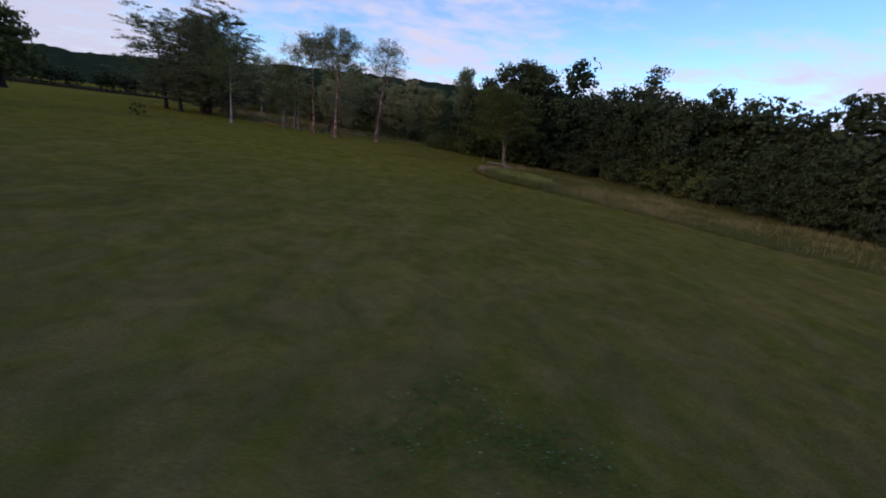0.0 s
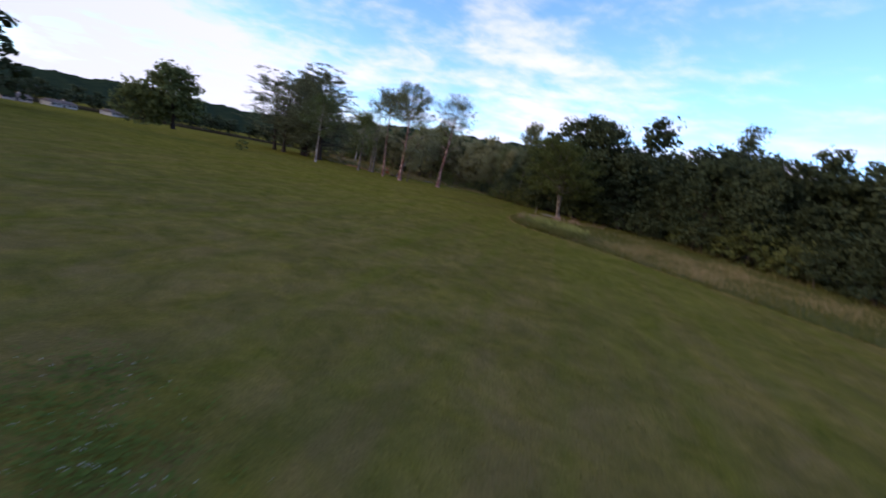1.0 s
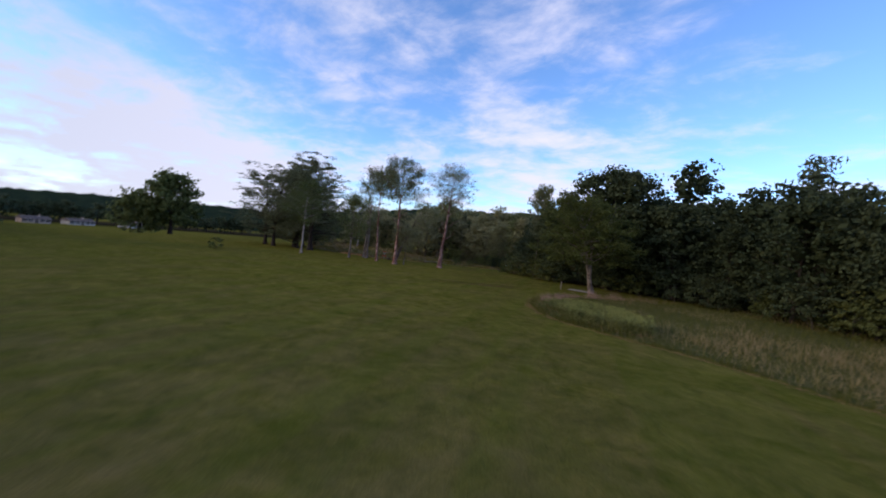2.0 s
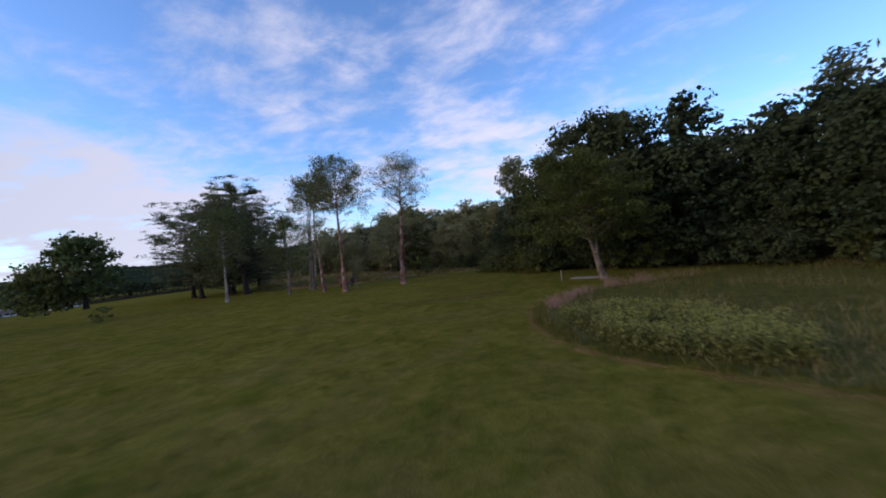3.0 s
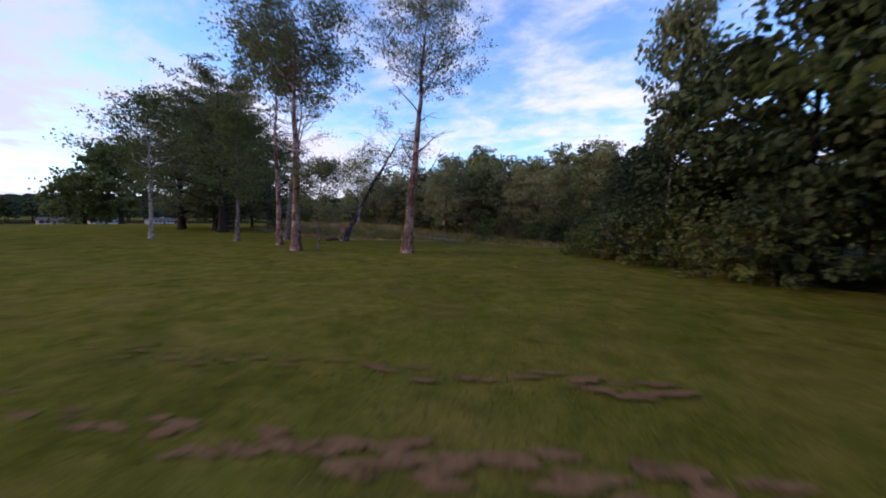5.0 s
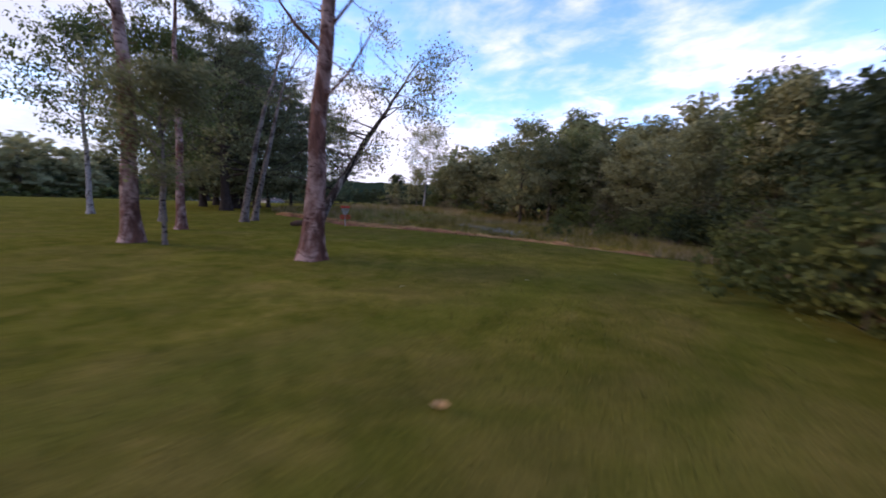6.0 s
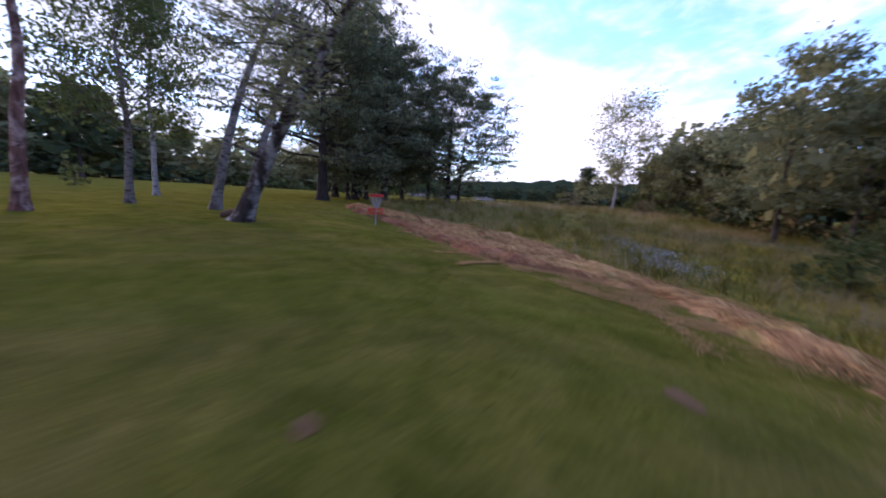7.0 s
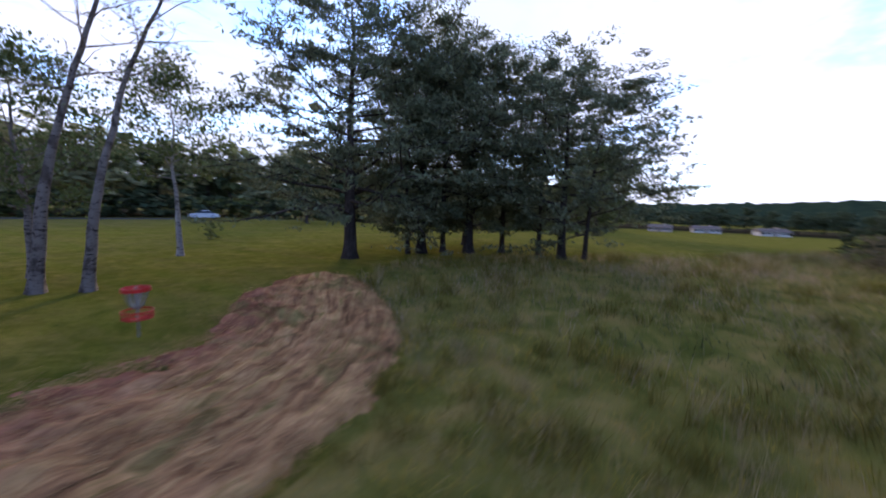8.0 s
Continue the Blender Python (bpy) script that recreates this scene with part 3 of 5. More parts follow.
# ---------------- hero trees ----------------
dome = lambda r: (lambda u: r * math.sqrt(max(0.04, 1 - (1.35 * u - 0.42) ** 2)))
oval = lambda r: (lambda u: r * (0.35 + 0.65 * math.sin(math.pi * min(1, 0.12 + u * 0.95))))
spire = lambda r: (lambda u: r * (1.02 - 0.82 * u))
mop = lambda r: (lambda u: r * (0.30 + 0.70 * math.sin(math.pi * (0.28 + 0.64 * u))))
tuft = lambda r: (lambda u: r * (0.45 + 0.55 * math.sin(math.pi * (0.1 + 0.85 * u))))

put(make_tree("oak_tree", 11, 14.4, 0.42, 3.0, dome(5.6), 26, LEAF_OAK, BARK_DARK, "lone spreading oak with a dark rounded crown on the lawn", leaf=0.62, narrow=0.75, per_tip=4, tip_spread=0.50, angle=22, lift=0.5, subs=5, split=True, mass=(170, 1.05, 26), inner=(90, 1.5)), -83.2, 83.1)
put(make_tree("birch_tree", 12, 13.9, 0.25, 8.0, mop(3.3), 34, LEAF_BIRCH, BARK_POPLAR, "tall birch with pale trunk and airy crown on the lawn", leaf=0.14, per_tip=17, tip_spread=0.24, angle=46, upturn=0.30, lift=0.2, lean=(0.01, 0.0), root=1.45, split=True, snags=5, mass=(130, 0.55, 38), hollow=0.1), -15.2, 67.47)
put(make_tree("birch_tree", 13, 14.0, 0.27, 8.2, mop(2.8), 34, LEAF_BIRCH, BARK_POPLAR, "tall birch with thick reddish trunk and thin rounded crown", leaf=0.108, per_tip=14, tip_spread=0.22, angle=48, upturn=0.35, lift=0.25, lean=(-0.02, 0.08), bow=(0.06, -0.08), root=1.5, split=True, bare=0.15, snags=8, mass=(125, 0.5, 36), hollow=0.1), -10.05, 70.45)
put(make_tree("birch_tree", 14, 11.2, 0.16, 4.4, oval(3.0), 26, LEAF_MAPLE, BARK_BIRCH, "slim white-trunked birch with leafy drooping crown", leaf=0.18, per_tip=10, tip_spread=0.30, angle=30, lift=0.1, lean=(0.01, 0.02), split=True, mass=(54, 0.75, 30)), -29.8, 66.7)
put(make_tree("birch_tree", 15, 9.2, 0.16, 2.6, oval(3.0), 28, LEAF_MAPLE, BARK_GREY, "rounded dusky birch with a dark speckled trunk", leaf=0.16, per_tip=12, tip_spread=0.30, angle=34, lift=0.1, lean=(0.02, 0.02), split=True, mass=(56, 0.62, 30)), -23.45, 69.15)
put(make_tree("birch_tree", 16, 13.4, 0.18, 8.6, mop(2.5), 24, LEAF_BIRCH, BARK_POPLAR, "slim birch with thin trunk and light crown", leaf=0.19, per_tip=12, tip_spread=0.28, angle=40, upturn=0.4, lift=0.25, lean=(-0.06, 0.02), split=True, mass=(46, 0.55, 26)), -18.95, 69.2)
put(make_tree("leaning_birch", 17, 10.2, 0.25, 4.2, tuft(3.2), 20, LEAF_BIRCH, BARK_LEAN, "birch leaning far over with a dark stained trunk and sparse crown", leaf=0.13, per_tip=24, tip_spread=0.34, angle=14, lift=-0.25, lean=(0.26, 0.42), bow=(0.03, 0.15), bare=0.15, side_pull=(0.75, -0.75), snags=8, root=1.5, split=True), -19.04, 74.68)
put(make_tree("birch_tree", 18, 13.6, 0.20, 6.4, tuft(2.6), 16, LEAF_BIRCH, BARK_GREY, "pale birch with a long bare slanting trunk", leaf=0.13, per_tip=12, tip_spread=0.28, angle=30, lift=0.1, lean=(-0.06, 0.12), bow=(-0.14, 0.14), bare=0.35, root=1.4, split=True), -22.7, 72.5)
put(make_tree("birch_tree", 19, 13.2, 0.18, 6.8, tuft(2.4), 15, LEAF_BIRCH, BARK_GREY, "grey slanting birch beside its pale neighbour", leaf=0.13, per_tip=12, tip_spread=0.28, angle=30, lift=0.1, lean=(-0.04, 0.17), bow=(-0.10, 0.18), bare=0.35, root=1.4, split=True), -23.74, 73.32)
put(make_tree("young_birch", 25, 5.4, 0.07, 1.5, oval(1.7), 20, LEAF_OLIVE_LIT, BARK_GREY, "leafy young birch growing beside the tall birch", leaf=0.12, per_tip=20, tip_spread=0.22, angle=35, lift=0.2, split=True), -14.2, 68.1)
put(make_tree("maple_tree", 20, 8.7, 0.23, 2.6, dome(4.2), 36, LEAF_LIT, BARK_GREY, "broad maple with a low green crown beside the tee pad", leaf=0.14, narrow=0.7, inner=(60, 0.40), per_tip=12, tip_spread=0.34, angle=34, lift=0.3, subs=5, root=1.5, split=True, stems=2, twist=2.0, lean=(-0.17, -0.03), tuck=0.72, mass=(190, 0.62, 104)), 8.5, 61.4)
put(make_tree("maple_tree", 27, 13.2, 0.34, 3.0, dome(4.7), 30, LEAF_WOOD, BARK_DARK, "great dark domed maple standing behind the smaller maple", leaf=0.36, narrow=0.75, inner=(140, 1.3), per_tip=4, tip_spread=0.5, angle=26, lift=0.3, subs=5, split=True, tuck=0.75, mass=(210, 0.95, 44)), 10.2, 68.4)

put(make_tree("birch_tree", 23, 12.8, 0.19, 4.0, tuft(4.2), 22, LEAF_BIRCH, BARK_BIRCH, "pale birch with slanting trunk and airy crown by the woods", leaf=0.24, per_tip=10, tip_spread=0.5, angle=38, lift=0.6, lean=(0.03, 0.08), split=True, mass=(70, 0.8, 24)), -46.5, 105.6)

put(make_tree("oak_tree", 24, 9.0, 0.30, 0.9, dome(5.0), 20, LEAF_OAK, BARK_DARK, "lower rounded oak close beside the lone oak", leaf=0.66, narrow=0.75, inner=(60, 1.5), per_tip=3, tip_spread=0.7, angle=20, lift=0.4, subs=5, split=True, mass=(90, 1.0, 20)), -88.0, 79.5)

# the pines in a row at the edge of the field
broad = lambda r: (lambda u: r * (1.0 - 0.55 * u * u))
PINES = [(-35.05, 74.65, 16.6, 0.38, 6.2), (-39.9, 76.6, 17.0, 0.31, 6.0), (-39.0, 76.1, 13.4, 0.16, 3.2), (-42.1, 79.1, 15.6, 0.34, 4.8),
         (-41.3, 77.5, 15.4, 0.20, 3.6), (-44.0, 80.9, 15.0, 0.20, 3.8), (-44.3, 83.5, 14.6, 0.18, 3.8), (-43.0, 85.3, 13.8, 0.28, 4.8), (-44.0, 86.6, 12.4, 0.17, 5.2),
         (-43.0, 74.6, 14.4, 0.30, 5.4), (-47.0, 76.6, 15.6, 0.30, 5.2)]
for i, (x, y, h, g, r) in enumerate(PINES):
    big_one = i in (0, 1, 3)
    put(make_tree("pine_tree", 40 + i, h, g, 2.6 if i == 0 else 1.5, broad(r) if i in (0, 7, 8) else dome(r) if i > 8 else oval(r), 46 if big_one else 25, NEEDLES, BARK_DARK,
                  "dark pine with flat layered boughs in a row" if i else "tall dark pine with open tiers of flat boughs", leaf=0.30, per_tip=15 if i else 19, tip_spread=0.27, angle=7, lift=0.22,
                  flat_clump=0.24, subs=6, flat=0.12, narrow=0.30, group="row of pines", split=True, leaf_from=0.3, mass=(78, 0.85, 46), squash=0.28, hollow=0.05, inner=(60 if i == 1 else 24, 0.75)), x, y)

# ---------------- woods ----------------
WOOD_KINDS = [
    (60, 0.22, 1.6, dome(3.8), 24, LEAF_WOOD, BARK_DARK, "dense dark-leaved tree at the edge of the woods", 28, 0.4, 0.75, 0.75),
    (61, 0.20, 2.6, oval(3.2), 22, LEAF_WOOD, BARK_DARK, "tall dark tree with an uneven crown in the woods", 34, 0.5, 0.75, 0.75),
    (62, 0.20, 3.5, tuft(3.2), 20, LEAF_PALE, BARK, "greyish green tree with a ragged top in the woods", 38, 0.6, 0.75, 0.6),
    (63, 0.18, 1.8, spire(3.2), 28, NEEDLES, BARK_DARK, "dark conifer with pointed top in the woods", 8, 0.1, 0.4, 0.4),
    (64, 0.16, 5.0, tuft(2.5), 16, LEAF_BIRCH, BARK_BIRCH, "pale slender tree with an open crown among the woods", 42, 0.6, 0.75, 0.6),
    (65, 0.20, 1.8, dome(3.6), 24, LEAF_OLIVE_LIT, BARK, "olive tree with a rounded crown and lightened leaves in the woods", 30, 0.4, 0.6, 0.6),
    (66, 0.19, 2.8, oval(3.0), 22, LEAF_OLIVE_LIT, BARK_GREY, "tall olive green tree with layered boughs and lightened leaves in the woods", 24, 0.3, 0.5, 0.6),
]
SOURCES = {}


def source(kind, lod):
    """The first tree or bush of a kind, fine-leaved where the flight passes near (0), coarser behind (1) and far off (2)."""
    if kind < 10:
        seed, g, base, prof, n, lf, bk, text, ang, lift, fl, nar = WOOD_KINDS[kind]
        return make_tree("woodland_tree", seed + 7 * lod, 12.0, g, base, prof, n, lf, bk, text, leaf=(0.32, 0.46, 1.0)[lod], per_tip=(2, 0, 0)[lod], fine=lod == 0, mass=((115, 0.82, 34), (66, 0.95, 20), (36, 1.15, 8))[lod], inner=((70, 1.2), (60, 1.3), (40, 1.6))[lod], squash=0.35 if kind == 3 else 0.62,
                         tip_spread=0.48, angle=ang, lift=lift, flat_clump=fl, narrow=nar, group="trees of the woods", sides=7)
    text = ("low leafy bush at the foot of the woods", "dark tangled bush at the foot of the woods", "brownish dry bush at the foot of the woods")[kind - 10]
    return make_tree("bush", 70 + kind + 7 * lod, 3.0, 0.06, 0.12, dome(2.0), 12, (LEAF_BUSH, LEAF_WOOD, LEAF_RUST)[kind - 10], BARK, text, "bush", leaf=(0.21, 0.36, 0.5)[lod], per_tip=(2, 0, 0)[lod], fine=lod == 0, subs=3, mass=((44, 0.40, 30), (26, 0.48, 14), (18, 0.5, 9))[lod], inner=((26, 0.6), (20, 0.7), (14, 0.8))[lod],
                     tip_spread=0.34, angle=38, lift=0.25, group="bushes", sides=5)


rng = np.random.default_rng(5)
LANE = [(20, 38), (22, 48), (16, 54), (8, 60), (2, 68), (-6, 80), (-12, 88), (-20, 92), (-32, 95)]


def plant(kind, x, y, h, wide=1.0, back=False):
    gap = min(math.hypot(x - a, y - b) for a, b in LANE)
    near = (0 if gap < 13 and not back else 1) if gap < 30 else 2
    turn, s = float(rng.uniform(0, 360)), h / (12.0 if kind < 10 else 3.0)
    if (kind, near) in SOURCES:
        dup(SOURCES[kind, near], x, y, turn, s, wide)
    else:
        SOURCES[kind, near] = put(source(kind, near), x, y, turn, s, wide)


def belt(line, rows, gap, heights, kinds, depth, side=1, wide=(0.9, 1.25), rise=0.0):
    """Trees along a line, row behind row."""
    line = [np.array(p, float) for p in line]
    for r in range(rows):
        for a, b in zip(line[:-1], line[1:]):
            length = np.linalg.norm(b - a)
            nrm = np.array([-(b - a)[1], (b - a)[0]]) / length * side
            n = max(1, int(length / gap))
            for k in range(n):
                q = a + (b - a) * (k + rng.uniform(0.15, 0.85)) / n + nrm * (r * depth + rng.uniform(0, depth * 0.7))
                plant(int(rng.choice(kinds)), q[0], q[1], float(rng.uniform(*heights)) * (1 + rise * r), float(rng.uniform(*wide)), r > 1)


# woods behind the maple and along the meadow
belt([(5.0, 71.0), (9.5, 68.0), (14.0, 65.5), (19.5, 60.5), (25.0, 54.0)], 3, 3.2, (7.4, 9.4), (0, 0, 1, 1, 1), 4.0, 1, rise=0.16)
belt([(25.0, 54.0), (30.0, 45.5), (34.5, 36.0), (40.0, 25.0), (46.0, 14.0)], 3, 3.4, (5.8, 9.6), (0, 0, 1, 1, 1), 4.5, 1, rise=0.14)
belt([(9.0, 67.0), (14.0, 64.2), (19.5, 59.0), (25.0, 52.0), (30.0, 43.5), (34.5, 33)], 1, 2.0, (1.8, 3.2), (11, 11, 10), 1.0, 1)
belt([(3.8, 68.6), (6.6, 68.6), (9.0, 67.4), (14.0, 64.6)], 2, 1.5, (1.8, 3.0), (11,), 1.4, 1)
# a row behind the front trees, added to close the light between trunks
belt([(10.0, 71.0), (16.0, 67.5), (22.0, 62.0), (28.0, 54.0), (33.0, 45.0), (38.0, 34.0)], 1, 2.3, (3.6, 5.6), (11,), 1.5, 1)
# the corner of the woods, from the maple round to the rough field
belt([(7.2, 71.4), (5.8, 74.4), (5.0, 78.0)], 2, 2.6, (6.2, 7.6), (0, 1, 5), 3.4, -1)
belt([(4.4, 68.2), (1.8, 70.8), (0.4, 72.8), (-1.4, 74.2), (-2.8, 76.0), (-3.2, 78.4), (-3.0, 81.0), (-3.2, 83.5)], 2, 1.6, (1.2, 2.2), (10, 10, 10, 12), 1.4, -1)
belt([(2.6, 79.6), (0.4, 86.0), (-3.4, 91.6), (-9.0, 95.6)], 2, 2.2, (2.2, 3.6), (11, 10, 12, 10), 2.0, -1)
belt([(6.5, 83.0), (1.0, 91.0), (-7.0, 98.5)], 2, 3.6, (6.4, 8.2), (5, 6, 0, 2), 4.5, -1, rise=0.10)
# the far side of the rough field, its light put into the olive kinds' colour
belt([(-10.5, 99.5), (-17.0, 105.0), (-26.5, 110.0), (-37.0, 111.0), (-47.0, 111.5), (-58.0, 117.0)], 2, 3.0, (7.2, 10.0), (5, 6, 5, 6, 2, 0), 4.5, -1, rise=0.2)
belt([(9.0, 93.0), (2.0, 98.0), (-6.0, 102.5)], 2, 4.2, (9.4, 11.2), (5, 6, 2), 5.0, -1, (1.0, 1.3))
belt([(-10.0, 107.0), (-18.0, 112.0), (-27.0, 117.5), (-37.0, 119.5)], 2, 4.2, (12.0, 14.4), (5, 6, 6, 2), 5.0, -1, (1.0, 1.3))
belt([(-8.6, 94.4), (-12.0, 97.0), (-16.4, 101.0), (-22.0, 104.6), (-28.5, 108.6), (-36.0, 108.8), (-46.0, 109.0), (-60.0, 117.5)], 2, 2.0, (1.4, 3.0), (10, 12, 10, 11), 1.8, -1)
for x, y, h, kind in ((-27.6, 118.0, 15.6, 4), (-25.4, 116.8, 15.0, 4), (-39.6, 112.2, 8.2, 4), (-40.6, 113.0, 7.8, 4), (-38.6, 112.8, 8.0, 4), (-47.0, 110.8, 8.4, 5), (-43.4, 110.2, 8.0, 6), (-19.0, 107.5, 9.6, 6), (-14.5, 103.5, 9.0, 6),
                      (5.6, 70.6, 11.0, 1), (19.5, 76.2, 15.8, 1), (27.7, 70.2, 15.3, 3), (-8.4, 99.0, 9.2, 6), (-3.6, 96.6, 10.4, 6), (-0.6, 94.6, 9.6, 0), (-21.5, 108.4, 11.4, 2), (-4.6, 98.0, 11.4, 2), (-26.4, 103.4, 12.0, 5), (-24.6, 106.6, 10.4, 6), (-30.6, 109.0, 11.2, 6), (-40.4, 105.2, 1.7, 12), (-41.6, 105.8, 1.5, 12), (-14.2, 90.2, 1.5, 10), (-12.6, 93.6, 1.2, 10)):
    plant(kind, x, y, h)
for x, y, h in ((13.0, 73.0, 10.0), (17.5, 70.5, 10.4), (21.5, 67.0, 10.0), (25.5, 63.0, 10.4), (29.5, 58.5, 10.0), (33.0, 53.0, 9.8), (15.5, 66.4, 9.6), (23.5, 58.6, 9.4)):
    plant(0, x, y, h, 1.3, True)
# the tree line along the road; its haze is put into paler leaf kinds
belt([(-6.0, -10.0), (-38.0, 3.0), (-66.0, 17.0), (-96.0, 36.0), (-128.0, 54.0), (-160.0, 76.0)], 2, 4.2, (11.0, 16.5), (5, 1, 2, 6, 5), 6.0, 1, (1.2, 1.7))
belt([(-6.0, -7.5), (-38.0, 5.5), (-66.0, 19.5), (-96.0, 38.5), (-128.0, 56.0), (-160.0, 78.0)], 1, 2.9, (3.4, 5.6), (11, 11, 10), 1.5, 1, (1.3, 1.8))
# woods round the houses
belt([(-188, 70), (-196, 96), (-196, 122), (-186, 150), (-165, 180), (-130, 200)], 2, 5.5, (7.0, 10.0), (0, 1), 7.0, 1, (1.2, 1.7))
plant(4, 1.8, 75.0, 12.4, 0.55)
for x, y, h in ((3.4, 74.2, 9.2), (1.6, 77.4, 7.0), (0.4, 79.6, 6.4), (-0.8, 83.0, 6.0)):
    plant(1, x, y, h, 1.2)
plant(0, -59.5, 42.8, 11.8, 1.2)
plant(10, -36.0, 58.5, 1.5)
plant(11, 0.7, 73.0, 2.8)
plant(10, 2.2, 73.2, 2.4)
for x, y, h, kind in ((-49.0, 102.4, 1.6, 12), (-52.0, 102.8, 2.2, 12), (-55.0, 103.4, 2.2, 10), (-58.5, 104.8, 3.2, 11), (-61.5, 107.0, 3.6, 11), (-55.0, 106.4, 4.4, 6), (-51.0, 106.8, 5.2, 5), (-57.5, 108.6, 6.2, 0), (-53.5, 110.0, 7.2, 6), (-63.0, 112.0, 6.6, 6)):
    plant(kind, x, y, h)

# wooded hills round about
HILL = Mat("far wooded hillside", rough=1.0, spec=0.0)
HILL.colour(HILL.ramp(HILL.noise(0.16, 6.0, 0.7, 0.4), [(0.3, (0.012, 0.020, 0.014)), (0.55, (0.024, 0.036, 0.020)), (0.8, (0.044, 0.056, 0.030))]))


def hill_height(az):
    """Height of the ridge by the bearing, in degrees to the left of ahead."""
    return float(np.interp(az, [-180, -90, -60, -20, 8, 27, 41, 50, 62, 73, 95, 130, 180], [30, 34, 40, 50, 50, 42, 26, 19, 20, 14, 13, 20, 30]))


hv, hf = [], []
cols, rws = 900, 7
for c in range(cols):
    az = -180 + 360 * c / cols
    a = radians(az)
    for r in range(rws):
        d = 330 + 26 * r
        z = -6 + (hill_height(az) + 6) * min(1.0, r / (rws - 2)) ** 0.7
        bumpy = 2.6 * noise.noise(Vector((math.sin(a) * d * 0.11, math.cos(a) * d * 0.11, r * 0.7))) + 1.6 * noise.noise(Vector((math.sin(a) * d * 0.31, math.cos(a) * d * 0.31, 4 + r)))
        hv.append((-math.sin(a) * d, 60 + math.cos(a) * d, z + (bumpy if r else 0) - (40 if r == rws - 1 else 0)))
for c in range(cols):
    for r in range(rws - 1):
        c2 = (c + 1) % cols
        hf.append((c * rws + r, c2 * rws + r, c2 * rws + r + 1, c * rws + r + 1))
tagged(new("backdrop", fast_mesh("backdrop", hv, hf, HILL.m)), "low wooded hills on the horizon", "hills", kind="structure")

# ---------------- grass, hay and wild plants ----------------
def grass_material(name, stops, thin=0.3, patch=None):
    """Blades: each takes its own tint from the ramp."""
    k = Mat(name, rough=1.0, spec=0.0)
    c = k.ramp(k.island(), stops)
    c = k.mix(k.ramp(k.noise(0.7, 3.0), [(0.3, (0, 0, 0)), (0.7, (0.6, 0.6, 0.6))]), c, stops[-1][1])
    if patch:
        c = k.mix(k.ramp(k.noise(0.42, 4.0, 0.6, 0.6), [(0.45, (0, 0, 0)), (0.58, (0.65, 0.65, 0.65))]), c, patch)
        c = k.mix(1.0, c, k.ramp(k.noise(1.3, 3.0, 0.6, 0.4), [(0.38, (0.34, 0.38, 0.33)), (0.60, (1.5, 1.42, 1.3))]), "MULTIPLY")
    k.colour(c)
    tr = k.n.new("ShaderNodeBsdfTranslucent")
    k.l.new(c, tr.inputs[0])
    mx = k.n.new("ShaderNodeMixShader")
    mx.inputs[0].default_value = thin
    k.l.new(k.b.outputs[0], mx.inputs[1])
    k.l.new(tr.outputs[0], mx.inputs[2])
    k.l.new(mx.outputs[0], k.n["Material Output"].inputs[0])
    return k.m


G_SHORT = grass_material("short grass blades", [(0.0, (0.065, 0.081, 0.016)), (0.5, (0.119, 0.123, 0.026)), (0.85, (0.180, 0.146, 0.048)), (1.0, (0.143, 0.117, 0.035))])
G_TALL = grass_material("tall green grass", [(0.0, (0.069, 0.092, 0.029)), (0.5, (0.139, 0.151, 0.046)), (0.8, (0.254, 0.206, 0.097)), (1.0, (0.162, 0.147, 0.055))])
G_MEADOW = grass_material("shaded meadow grass", [(0.0, (0.060, 0.073, 0.014)), (0.5, (0.115, 0.118, 0.023)), (0.8, (0.162, 0.136, 0.040)), (1.0, (0.122, 0.112, 0.028))])
G_ROUGH = grass_material("rough field grass", [(0.0, (0.160, 0.153, 0.019)), (0.45, (0.308, 0.261, 0.039)), (0.8, (0.490, 0.336, 0.084)), (1.0, (0.351, 0.265, 0.044))], 0.5, (0.351, 0.226, 0.079))
G_PINK = grass_material("pinkish seed grass", [(0.0, (0.211, 0.122, 0.096)), (0.5, (0.386, 0.226, 0.187)), (1.0, (0.489, 0.309, 0.243))])
G_TAN = grass_material("dry tan grass", [(0.0, (0.260, 0.190, 0.090)), (0.5, (0.400, 0.285, 0.150)), (1.0, (0.340, 0.250, 0.115))])
G_MDRY = grass_material("dull dry meadow grass", [(0.0, (0.228, 0.162, 0.079)), (0.5, (0.373, 0.263, 0.140)), (1.0, (0.301, 0.217, 0.108))])
G_DARK = grass_material("dark rush clumps", [(0.0, (0.092, 0.086, 0.018)), (1.0, (0.190, 0.149, 0.031))])
G_WEED = grass_material("pale green weed leaves", [(0.0, (0.058, 0.078, 0.019)), (0.6, (0.138, 0.151, 0.043)), (1.0, (0.275, 0.263, 0.100))])
G_STRAW = grass_material("loose straw", [(0.0, (0.188, 0.087, 0.043)), (0.5, (0.395, 0.202, 0.087)), (1.0, (0.489, 0.287, 0.123))], 0.1)
G_FLOWER = grass_material("lavender blossoms", [(0.0, (0.37, 0.34, 0.36)), (1.0, (0.56, 0.52, 0.53))])
G_WHITE = grass_material("white clover heads", [(0.0, (0.34, 0.36, 0.30)), (1.0, (0.5, 0.5, 0.44))])


def scatter(outline, n, rng):
    """Random plan points inside an outline."""
    o = np.array(outline)
    lo, hi = o.min(0), o.max(0)
    got = np.zeros((0, 2))
    while len(got) < n:
        p = rng.uniform(lo, hi, (n * 2, 2))
        got = np.concatenate([got, p[inside(p[:, 0], p[:, 1], outline)]])
    return got[:n]


